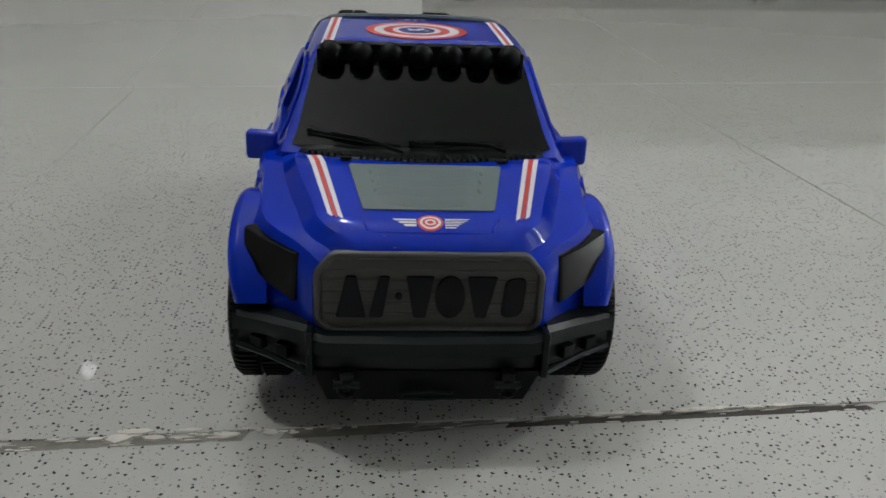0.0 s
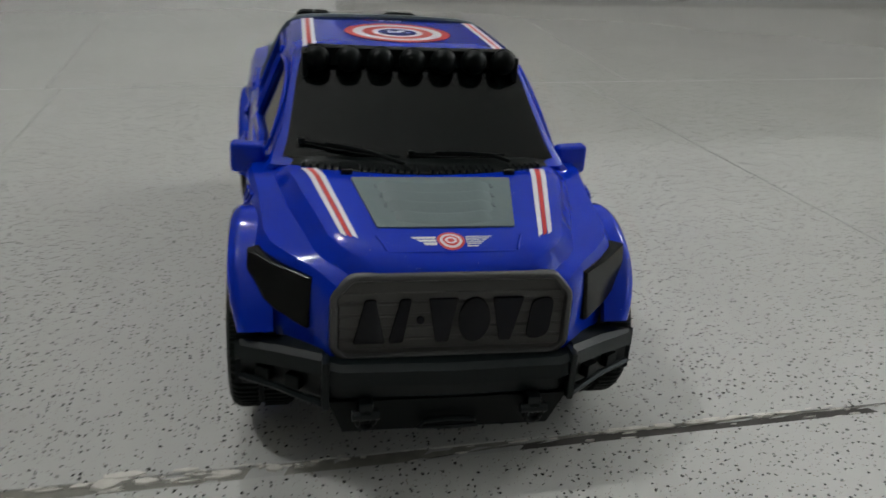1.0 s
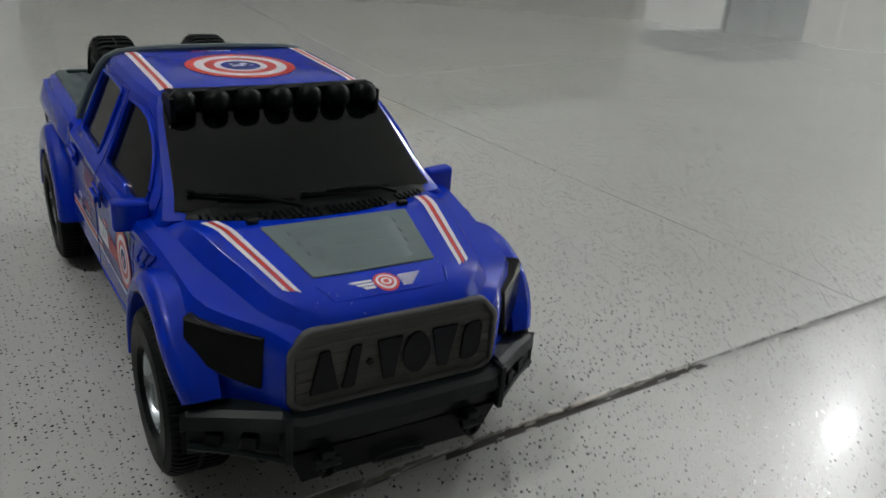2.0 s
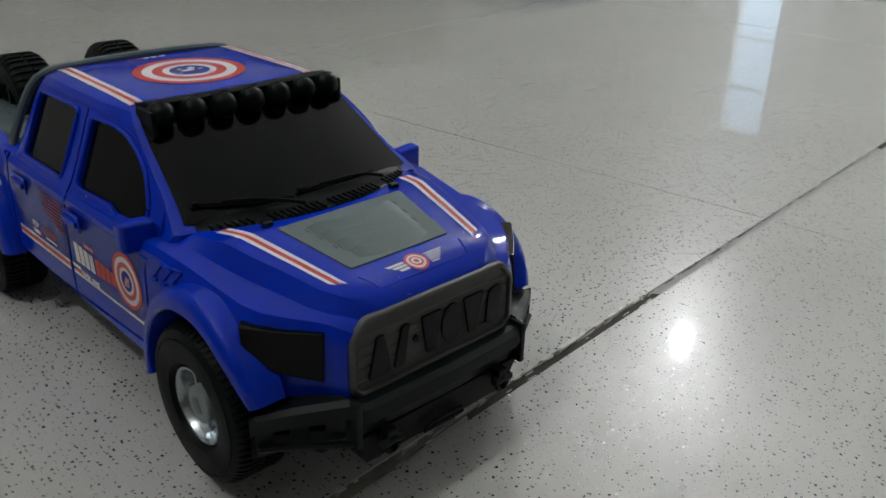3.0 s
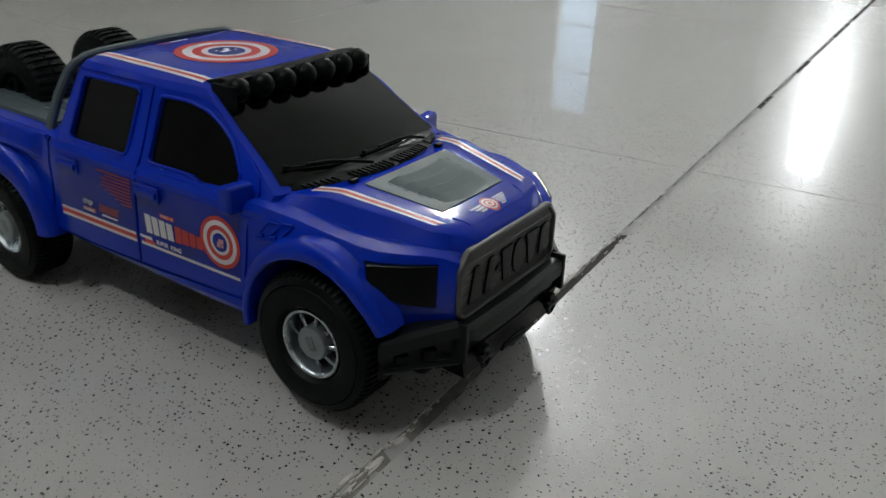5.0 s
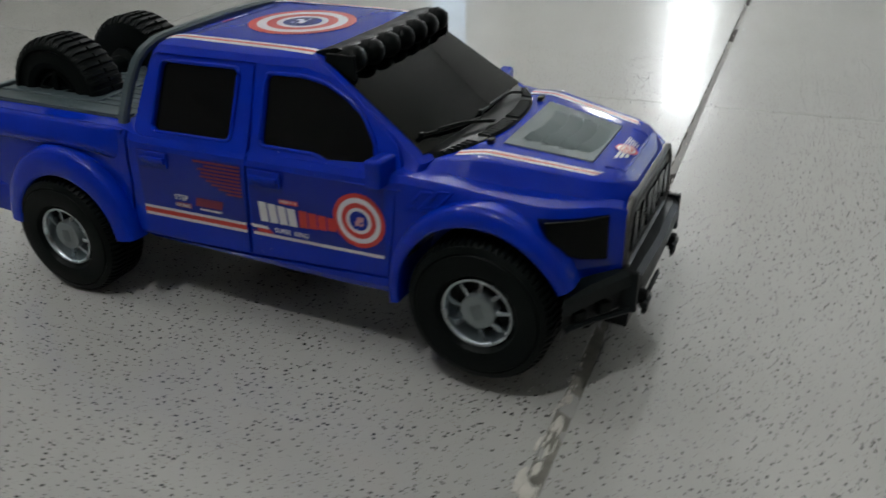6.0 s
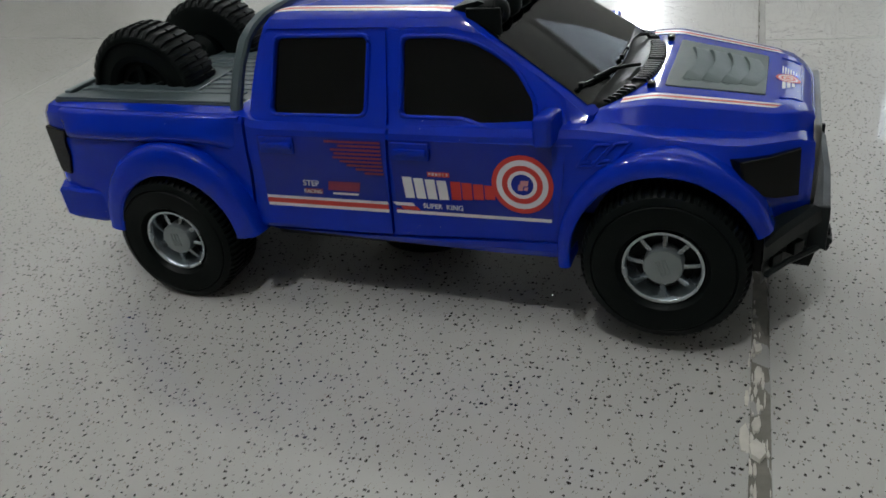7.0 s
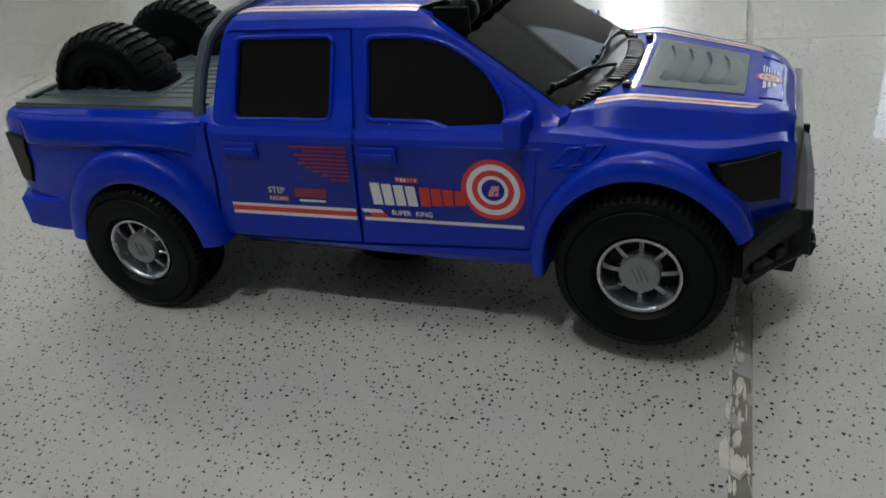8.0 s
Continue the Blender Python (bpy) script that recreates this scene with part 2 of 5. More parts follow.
def loft(bm, rings, closed=True, cap=True):
    rows = [[bm.verts.new(p) for p in ring] for ring in rings]
    k = len(rows[0])
    for a, b in zip(rows, rows[1:]):
        for i in range(k if closed else k - 1):
            j = (i + 1) % k
            bm.faces.new((a[i], a[j], b[j], b[i]))
    if cap:
        bm.faces.new(rows[0][::-1])
        bm.faces.new(rows[-1])
    return rows


def tube(bm, path, radius, sides=8, flat=(1.0, 1.0)):
    """A round or flattened bar along a path."""
    pts = [Vector(p) for p in path]
    rings = []
    for i, p in enumerate(pts):
        d = (pts[min(i + 1, len(pts) - 1)] - pts[max(i - 1, 0)]).normalized()
        side = d.cross(Vector((0, 0, 1))) if abs(d.z) < 0.9 else d.cross(Vector((0, 1, 0)))
        side.normalize()
        up = side.cross(d)
        rings.append([p + radius * (flat[0] * side * math.cos(2 * math.pi * k / sides) + flat[1] * up * math.sin(2 * math.pi * k / sides)) for k in range(sides)])
    loft(bm, rings)


def table(ys, values):
    return lambda y: float(np.interp(y, ys, values))


def mirrored(pts):
    """A closed ring out of one half from the middle below to the middle above."""
    return pts + [(-x, y, z) for x, y, z in reversed(pts) if abs(x) > 1e-6]


def islands(me):
    """How many separate pieces a mesh has."""
    root = list(range(len(me.vertices)))

    def top(a):
        while root[a] != a:
            root[a] = root[root[a]]
            a = root[a]
        return a

    for e in me.edges:
        a, b = top(e.vertices[0]), top(e.vertices[1])
        root[a] = b
    return len({top(v) for p in me.polygons for v in p.vertices})


def sticks_out(me, tree):
    """Whether any corner of a mesh stands outside an older surface."""
    for v in me.vertices:
        at, normal, _, away = tree.find_nearest(v.co)
        if away > 0.0001 and (v.co - at).dot(normal) > 0.00005:
            return True
    return False


def carve(ob, cutters):
    """Cuts closed solids out of a part for good, one after another."""
    before = ob.matrix_basis.copy()
    ob.modifiers.clear()
    ob.matrix_basis = Matrix.Identity(4)
    whole = bmesh.new()
    whole.from_mesh(ob.data)
    tree = BVHTree.FromBMesh(whole)
    whole.free()
    for bm in cutters:
        tool = new("tool", mesh_of("tool", bm, []))
        for nudge in (0.0, 0.00003, -0.00004, 0.00007):
            tool.location = (nudge, nudge * 0.7, nudge * 1.3)
            mod = ob.modifiers.new("cut", "BOOLEAN")
            mod.operation, mod.solver, mod.object = "DIFFERENCE", "EXACT", tool
            bpy.context.view_layer.update()
            done = bpy.data.meshes.new_from_object(ob.evaluated_get(bpy.context.evaluated_depsgraph_get()))
            ob.modifiers.remove(mod)
            if len(done.vertices) > 0.85 * len(ob.data.vertices) and islands(done) == 1 and not sticks_out(done, tree):
                ob.data = done
                break
        bpy.data.objects.remove(tool)
    ob.matrix_basis = before
    ob.data.shade_smooth()
    ob.data.set_sharp_from_angle(angle=radians(22))


def draped(bm, targets, way, lift):
    """Lays every corner of a flat sticker onto the parts below it, along way."""
    w = Vector(way)
    for v in bm.verts:
        best = None
        for target in targets:
            hit, place, normal, _ = target.ray_cast(v.co - w * 0.2, w)
            if hit and (best is None or (place - v.co).dot(w) < best[0]):
                best = ((place - v.co).dot(w), place, normal)
        if best:
            v.co = best[1] - w * lift
    return bm


def strip2d(bm, a, b, c, d, nu, nv, index=0):
    """A quad a b c d as nu x nv cells (a-b along u)."""
    a, b, c, d = (Vector(p) for p in (a, b, c, d))
    g = [[bm.verts.new(a.lerp(b, u / nu).lerp(d.lerp(c, u / nu), v / nv)) for u in range(nu + 1)] for v in range(nv + 1)]
    for v in range(nv):
        for u in range(nu):
            bm.faces.new((g[v][u], g[v][u + 1], g[v + 1][u + 1], g[v + 1][u])).material_index = index


def rings2d(bm, at, radii, ax, ay, steps=48):
    """Flat rings round a centre: radii as (outer, inner, material index)."""
    at, ax, ay = Vector(at), Vector(ax), Vector(ay)
    for r1, r0, index in radii:
        mid = (r0 + r1) / 2
        levels = [r1, mid, r0] if r0 > 0 else [r1, r1 * 0.5, 1e-5]
        rows = [[bm.verts.new(at + ax * (r * math.cos(2 * math.pi * i / steps)) + ay * (r * math.sin(2 * math.pi * i / steps))) for i in range(steps)] for r in levels]
        for p, q in zip(rows, rows[1:]):
            for i in range(steps):
                bm.faces.new((p[i], p[(i + 1) % steps], q[(i + 1) % steps], q[i])).material_index = index


def words(text, size, m, name, mat, parent, lean, thick=0.0001):
    """Raised print in the built-in font, its plane's x and y laid by m."""
    data = bpy.data.curves.new(name, "FONT")
    data.body, data.size, data.extrude, data.align_x, data.align_y = text, size, thick, "LEFT", "CENTER"
    ob = new("tool", data)
    bpy.context.view_layer.update()
    me = bpy.data.meshes.new_from_object(ob.evaluated_get(bpy.context.evaluated_depsgraph_get()))
    bpy.data.objects.remove(ob)
    me.transform(m)
    me.materials.clear()
    me.materials.append(mat)
    out = new(name, me)
    out.parent = parent
    out.matrix_basis = lean
    return out


# ---- the room ----
W, EAST, SOUTH, NORTH, TOP = ROOM


def wall(name, lo, hi, paint=WALL, label="plain cream painted room wall"):
    bm = bmesh.new()
    box(bm, lo, hi)
    return tagged(part(name, bm, paint), label, "wall", kind="structure")


wall("wall_west", (W - 0.2, SOUTH, 0), (W, NORTH, TOP), WALL_DIM, "plain room wall, dark colour standing for the dim side")
wall("wall_south", (W - 0.2, SOUTH - 0.2, 0), (EAST + 0.2, SOUTH, TOP), WALL_DIM, "plain room wall, dark colour standing for the dim side")
wall("wall_north", (W - 0.2, NORTH, 0), (EAST + 0.2, NORTH + 0.2, TOP), WALL_GREY, "plain grey painted room wall")
bm = bmesh.new()
cuts = sorted((y0, y1, z0, z1) for y0, y1, z0, z1, _ in WINDOWS)
y = SOUTH
for y0, y1, z0, z1 in cuts:
    box(bm, (EAST, y, 0), (EAST + 0.2, y0, TOP))
    box(bm, (EAST, y0, 0), (EAST + 0.2, y1, z0))
    box(bm, (EAST, y0, z1), (EAST + 0.2, y1, TOP))
    y = y1
box(bm, (EAST, y, 0), (EAST + 0.2, NORTH, TOP))
tagged(part("wall_east", bm, WALL), "cream painted wall with two narrow windows and a wide one", "wall", kind="structure")
bm = bmesh.new()
box(bm, (W - 0.2, SOUTH - 0.2, TOP), (EAST + 0.2, NORTH + 0.2, TOP + 0.15))
tagged(part("ceiling", bm, CEIL), "plain white painted ceiling", "ceiling", kind="structure")
for i, (y0, y1, z0, z1, _) in enumerate(WINDOWS):
    e = new(f"window_{i + 1}")
    e.location = (EAST + 0.05, (y0 + y1) / 2, z0)
    hy, h = (y1 - y0) / 2, z1 - z0
    tagged(e, "narrow bright window with white frame" if i < 2 else "wide bright window with white frame", "window", kind="structure")
    bm = bmesh.new()
    for lo, hi in (((-0.02, -hy, 0), (0.02, -hy + 0.03, h)), ((-0.02, hy - 0.03, 0), (0.02, hy, h)), ((-0.018, -hy + 0.03, 0), (0.018, hy - 0.03, 0.03)), ((-0.018, -hy + 0.03, h - 0.03), (0.018, hy - 0.03, h))):
        box(bm, lo, hi, 0.003)
    part("window_frame", bm, FRAME, e)
    bm = bmesh.new()
    box(bm, (-0.003, -hy + 0.025, 0.025), (0.003, hy - 0.025, h - 0.025))
    part("pane", bm, PANE, e).visible_shadow = False
    for k in range(1, 3 if i == 1 else 1):
        bm = bmesh.new()
        box(bm, (-0.012, -hy + 0.03, h * k / 3 - 0.007), (0.012, hy - 0.03, h * k / 3 + 0.007), 0.002)
        part("glazing_bar", bm, FRAME, e)

DOOR_GREY = material("grey_door_paint", (0.66, 0.66, 0.63), 0.4, vary=0.06, vary_scale=3)
for i, (y0, y1, mat, text) in enumerate(((3.26, 4.00, FRAME, "plain white panelled door, closed"), (1.35, 2.25, DOOR_GREY, "plain grey door, closed"))):
    e = new(f"door_{i + 1}")
    e.location = (EAST, y0, 0)
    tagged(e, text, "door", kind="structure")
    bm = bmesh.new()
    box(bm, (-0.045, 0.05, 0.005), (-0.003, y1 - y0 - 0.05, 2.03), 0.004)
    part("leaf", bm, mat, e)
    for lo, hi in (((-0.06, 0.0, 0.0), (-0.002, 0.048, 2.09)), ((-0.06, y1 - y0 - 0.048, 0.0), (-0.002, y1 - y0, 2.09)), ((-0.06, 0.049, 2.035), (-0.002, y1 - y0 - 0.049, 2.09))):
        bm = bmesh.new()
        box(bm, lo, hi, 0.003)
        part("door_frame", bm, mat, e)
    bm = bmesh.new()
    lathe(bm, [(0.009, 0.0), (0.009, 0.04), (0.022, 0.045), (0.024, 0.06), (0.016, 0.07), (0.001, 0.072)], 20, pose(-0.045, 0.12, 1.02, 0, 0, 180))
    part("knob", bm, SILVER, e)

for (lx, ly), bulb_glow in zip(LAMPS, GLOWS):
    e = new("hanging_or_fill_lamp")
    e.location = (lx, ly, TOP)
    bm = bmesh.new()
    lathe(bm, [(0.045, -0.001), (0.045, -0.012), (0.010, -0.022), (0.001, -0.023)], 32, pose(0, 0, 0, 0, -90, 0))
    part("ceiling_rose", bm, FRAME, e)
    bm = bmesh.new()
    tube(bm, [(0, 0, -0.015), (0.002, 0, -0.20), (0, 0.001, -DROP + 0.14)], 0.003, 8)
    part("cord", bm, FRAME, e)
    bm = bmesh.new()
    lathe(bm, [(0.006, -DROP + 0.150), (0.018, -DROP + 0.145), (0.018, -DROP + 0.105)], 24, pose(0, 0, 0, 0, -90, 0))
    part("holder", bm, FRAME, e)
    bm = bmesh.new()
    lathe(bm, [(0.016, -DROP + 0.106), (0.024, -DROP + 0.098), (0.034, -DROP + 0.082), (0.037, -DROP + 0.066), (0.034, -DROP + 0.050), (0.023, -DROP + 0.036), (0.0005, -DROP + 0.030)], 32, pose(0, 0, 0, 0, -90, 0))
    part("bulb", bm, bulb_glow, e, "glowing white bulb")
    tagged(e, "white hanging lamp with a round glowing bulb, one of four added as fill", "lamp", "ceiling lamps")


# ---- the toy truck ----
LEAN = pose(0, 0, 0.0030, -0.87, 1.47, 0)  # the nose is held up by the drive disc below, and the body leans a little
truck = tagged(new("toy_truck"), "glossy blue plastic toy pickup truck on speckled floor tiles", "toy truck")
MM = 0.001


def on_truck(name, bm, mats, label="", sharp=35):
    return part(name, bm, mats, truck, label, LEAN, sharp)


FRONT_AXLE, REAR_AXLE = -0.0030, 0.2110
# lower body: half width, bottom, shoulder and top along the truck, in mm
Y_ = [-51, -49.5, -46, -42, -36, -28, -20, -8, 4, 9, 28, 60, 160, 168, 195, 235, 258, 270, 276]
side_x = table(Y_, [40, 42, 45, 48.5, 55, 62, 66, 67, 67.4, 67.6, 67.8, 68.4, 70.2, 70.3, 70.5, 70.5, 69, 66, 62])
low_z = table(Y_, [46, 45.5, 45, 45, 44, 43, 42, 42, 38, 36, 31.5, 31.5, 35, 35, 34, 32, 32, 33, 36])
belt_z = table(Y_, [71.5, 73, 75, 76, 77, 77.8, 78.6, 80, 81.6, 82.3, 84.5, 84, 84, 86.5, 86.8, 86.8, 86.8, 86.2, 84])
top_z = table(Y_, [75, 77.5, 80.3, 82.0, 83.0, 84.2, 85.4, 87.1, 88.8, 88.6, 86.2, 85, 85, 87.6, 87.6, 87.6, 87.6, 87.2, 85])
edge_x = table(Y_, [24, 27, 31, 35.5, 39, 41, 43, 46.5, 49.2, 50.2, 53, 55, 60, 63, 63.5, 63.5, 62.5, 60, 56])
upper_x = table(Y_, [38, 40, 43.5, 47, 52.8, 58.5, 61, 62, 63.1, 63.5, 66, 67, 68.5, 68.5, 68.8, 68.8, 67.5, 64, 60])


def rib(y):
    xs, zb, zs, zc, xe, xf = side_x(y), low_z(y), belt_z(y), top_z(y), edge_x(y), upper_x(y)
    xe = min(xe, xf - 6.5)
    foot = min(xe + 4.5, xf - 2.5)
    zv = min(zs + 0.7, zc - 0.6)
    pts = [(0, zb), (xs - 8, zb), (xs - 1.4, zb + 1), (xs, zb + 4), (xs, zb + 0.4 * (zs - zb)), (xs, zb + 0.75 * (zs - zb)), (xf + 0.7, zs - 2.6), (xf - 1.2, zs),
           (foot, zv), (xe, zc - 0.1), (xe - 2, zc + 0.5), (xe * 0.62, zc + 0.5), (xe * 0.3, zc + 0.3), (0, zc + 0.3)]
    return mirrored([(x * MM, y * MM, z * MM) for x, z in pts])


bm = bmesh.new()
stations = sorted(set([-51, -50.4, -49.5, -47.8, -46, -44, -42, -39, -36, -32, -28, -24, -20, 4, 9] + list(range(-14, 268, 7)) + [270, 273.5, 276]))
loft(bm, [rib(y) for y in stations])
body = on_truck("body", bm, BLUE, "glossy blue lower body with wheel arches")


def arch_tool(yc, zc, a, b, s):
    bm = bmesh.new()
    pts = [(yc + a * math.cos(t), zc + b * math.sin(t)) for t in np.linspace(0, math.pi, 29)] + [(yc - a, -0.01), (yc + a, -0.01)]
    prism(bm, pts, 0.06, Matrix(((0, 0, s, s * 0.042), (1, 0, 0, 0), (0, 1, 0, 0), (0, 0, 0, 1))))
    return bm


ARCHES = [(FRONT_AXLE + 0.0005, 0.0365, 0.0335, 0.0340, 0.0392, 0.0425, 0.0722), (REAR_AXLE - 0.0070, 0.0320, 0.0295, 0.0288, 0.0402, 0.0432, 0.0778)]  # y, z, opening half width and height, flare's, flare's x


def groove(path, width, m, depth):
    """A narrow slot along a path in a plane, as a chain of thin blocks."""
    out = []
    for (a, b), (c, d) in zip(path, path[1:]):
        bm = bmesh.new()
        L, t = math.hypot(c - a, d - b), math.atan2(d - b, c - a)
        prism(bm, [(-width / 3, -width / 2), (L + width / 3, -width / 2), (L + width / 3, width / 2), (-width / 3, width / 2)], depth, m @ pose(a, b, 0, 0, 0, math.degrees(t)))
        out.append(bm)
    return out


def side_plane(s, x0):
    """Plane coordinates (y, z) set at x = s * x0, thickness running outwards."""
    return Matrix(((0, 0, s, s * x0), (1, 0, 0, 0), (0, 1, 0, 0), (0, 0, 0, 1)))


tools = []
for s in (-1, 1):
    for yc, zc, a, b, *_ in ARCHES:
        tools.append(arch_tool(yc, zc, a, b, s))
    lower = side_plane(s, 0.0672)
    for path in ([(0.1645, 0.090), (0.1645, 0.062), (0.1675, 0.0365)], [(0.1010, 0.090), (0.1025, 0.060), (0.1035, 0.0375)], [(0.031, 0.090), (0.033, 0.066), (0.0365, 0.0400)], [(0.1675, 0.0365), (0.1035, 0.0375), (0.0365, 0.0400)]):
        tools += groove(path, 0.0014, lower, 0.012)
carve(body, tools)

# wheel arch flares
for s in (-1, 1):
    for yc, zc, a, b, a2, b2, x_out in ARCHES:
        bm = bmesh.new()
        rings = []
        for t in np.linspace(0.02, math.pi - 0.07, 41) if yc > 0.1 else np.linspace(-0.12, math.pi - 0.34, 41):
            c, d = math.cos(t), math.sin(t)
            low = max(0.0, -d) * 0.006
            ease = max(0.0, min(1.0, (t - math.pi + 1.0) / 0.66)) if yc < 0.1 else 0.0
            xo = x_out - 0.0035 * ease * ease - (0.0016 if s > 0 and yc < 0.1 else 0.0)
            at = lambda k, x: (s * x, yc + (a + (a2 - a) * k) * c, zc + (b + (b2 - b) * k) * d - low)
            rings.append([at(0.0, 0.058), at(0.0, xo - 0.0012), at(0.06, xo - 0.0003), at(0.18, xo), at(0.5, xo - 0.0002), at(0.78, xo - 0.0012), at(0.93, xo - 0.0028), at(1.0, min(xo - 0.0045, 0.0705)), at(1.0, 0.057)])
        loft(bm, rings)
        on_truck("fender_flare", bm, BLUE, sharp=50)

# cab: outlines stacked up, in mm: height, windscreen corner, back, half width, windscreen bulge
LEVELS = [(79, 29, 166, 68.6, 4), (84, 25.5, 166, 66.9, 6), (87, 25, 165.6, 64.8, 7), (95, 37, 165, 60.9, 6.5), (104, 50.5, 163.6, 57.0, 6), (112, 62.5, 162, 53.6, 5), (117, 70, 160.5, 51.2, 4), (120, 74.5, 158.5, 48.8, 3.5), (121.3, 78, 156, 46.0, 3), (122.1, 82, 152, 42, 2), (122.6, 92, 143, 33, 1)]


def taper(y, z):
    """How far the cab's sides draw in towards the windscreen, in mm."""
    return 6.5 * min(1.0, max(0.0, (z - 78) / 7)) * min(1.0, max(0.0, (100 - y) / 65))


def cab_outline(z, yf, yr, w, bulge):
    wf = w - taper(yf, z)
    front = [(wf * k, yf - bulge * (1 - k * k)) for k in (0, 0.2, 0.4, 0.6, 0.8, 0.95)]
    sides = [(wf - 0.3, yf + 1.2)] + [(w - taper(q, z), q) for q in [yf + 4 + (100 - yf - 4) * k for k in (0, 0.33, 0.66, 1.0)] + [120, 140, yr - 6]]
    back = [(w - 1.6, yr - 1.8), (w - 5, yr), (w * 0.5, yr + 0.4), (0, yr + 0.5)]
    return mirrored([(x * MM, y * MM, z * MM) for x, y in front + sides + back])


bm = bmesh.new()
loft(bm, [cab_outline(*level) for level in LEVELS])
cab = on_truck("cab", bm, BLUE, "blue cab with raised door frames")
TUMBLE = math.degrees(math.atan(0.423))


def glass_plane(s, inset, turn=0.0):
    """Plane coordinates (y, height above 87 mm along the slanted side), thickness running outwards from inset below the surface."""
    c, d = math.cos(math.radians(TUMBLE)), math.sin(math.radians(TUMBLE))
    out, up = Vector((s * c, 0, d)), Vector((-s * d, 0, c))
    o = Vector((s * 0.0646, 0, 0.087)) - out * inset
    flat = Matrix(((0, up.x, out.x, o.x), (1, 0, 0, 0), (0, up.z, out.z, o.z), (0, 0, 0, 1)))
    return pose(0, 0.1, 0, 0, 0, -s * turn) @ pose(0, -0.1, 0) @ flat


def rounded(pts, r, steps=4):
    """A polygon with its corners cut round."""
    out, k = [], len(pts)
    for i in range(k):
        p, a, b = Vector(pts[i]), Vector(pts[i - 1]), Vector(pts[(i + 1) % k])
        ra = min(r, (a - p).length * 0.45)
        rb = min(r, (b - p).length * 0.45)
        p0, p1 = p + (a - p).normalized() * ra, p + (b - p).normalized() * rb
        for j in range(steps + 1):
            t = j / steps
            out.append(tuple(p0.lerp(p, t).lerp(p.lerp(p1, t), t)))
    return out


UPS = 1 / math.cos(math.radians(TUMBLE))
up = lambda z: (z - 0.087) * UPS
REAR_WINDOW = rounded([(0.1120, up(0.0873)), (0.1525, up(0.0868)), (0.1512, up(0.1138)), (0.1116, up(0.1142))], 0.003)
FRONT_WINDOW = rounded([(0.1019, up(0.0874)), (0.1017, up(0.1138)), (0.0857, up(0.1135)), (0.0750, up(0.1114)), (0.0665, up(0.1071)), (0.0592, up(0.1020)), (0.0525, up(0.0922)), (0.0515, up(0.0815)), (0.0642, up(0.0818)), (0.0710, up(0.0845)), (0.0781, up(0.0871))], 0.0028)


def grown(pts, d):
    c = Vector((sum(p[0] for p in pts) / len(pts), sum(p[1] for p in pts) / len(pts)))
    return [tuple(Vector(p) + (Vector(p) - c).normalized() * d) for p in pts]


tools = []
DRAWN = 5.71
for s in (-1, 1):
    for pts, turn in ((REAR_WINDOW, 0), (FRONT_WINDOW, DRAWN)):
        bm = bmesh.new()
        prism(bm, pts, 0.03, glass_plane(s, 0.0018, turn))
        tools.append(bm)
    for turn, path in ((0, [(0.1640, up(0.083)), (0.1618, up(0.100)), (0.1588, up(0.1130)), (0.1560, up(0.1165)), (0.1045, up(0.1170))]), (0, [(0.1010, up(0.081)), (0.1035, up(0.1170))]),
                       (DRAWN, [(0.1098, up(0.1170)), (0.0855, up(0.1168)), (0.0690, up(0.1130)), (0.0535, up(0.1030)), (0.0415, up(0.0925)), (0.0390, up(0.0850)), (0.0385, up(0.080))])):
        tools += groove(path, 0.0014, glass_plane(s, 0.0015 if turn == 0 else 0.0011, turn), 0.01)
carve(cab, tools)
for s in (-1, 1):
    for name, pts, turn in (("rear_window", REAR_WINDOW, 0), ("front_window", FRONT_WINDOW, DRAWN)):
        bm = bmesh.new()
        prism(bm, grown(pts, 0.0004), 0.0010, glass_plane(s, 0.0024, turn))
        on_truck(name, bm, SIDE_GLASS, "black smoked side window")
        # raised lip round the window
        bm = bmesh.new()
        ring = [Vector((*p, 0)) for p in grown(pts, 0.0011)]
        pm = glass_plane(s, 0.0, turn)
        path = [pm @ p for p in ring] + [pm @ ring[0], pm @ ring[1]]
        tube(bm, path, 0.0009, 8)
        on_truck("window_lip", bm, BLUE, sharp=60)


# windscreen, bent over the cab's front
def screen_point(k, z, proud):
    lv = LEVELS
    zs = [a[0] for a in lv]
    yf, w, bulge = (float(np.interp(z, zs, [a[i] for a in lv])) for i in (1, 3, 4))
    w -= taper(yf, z)
    return (k * w * MM, (yf - bulge * (1 - k * k)) * MM - proud, z * MM + proud * 0.6)


def screen_half(z):
    return 0.93 + 0.025 * (z - 85) / 33


bm = bmesh.new()
zs = np.linspace(89.2, 118, 14)
rows = []
for z in zs:
    h = screen_half(z)
    rows.append([screen_point(h * k, z, 0.0005) for k in np.linspace(-1, 1, 25)])
grid = [[bm.verts.new(p) for p in r] for r in rows]
for a, b in zip(grid, grid[1:]):
    for i in range(24):
        bm.faces.new((a[i], a[i + 1], b[i + 1], b[i]))
bmesh.ops.solidify(bm, geom=bm.faces[:], thickness=0.0011)
on_truck("windscreen", bm, GLASS, "black glossy smoked windscreen", sharp=50)

# cowl vent below the windscreen: a dark dish with a ribbed front lip that bows forward
def cowl_front(k):
    x, y, _ = screen_point(k, 89.6, 0)
    return x, y, 0.0152 * (1 - 0.80 * (abs(k) / 0.90) ** 2.6)


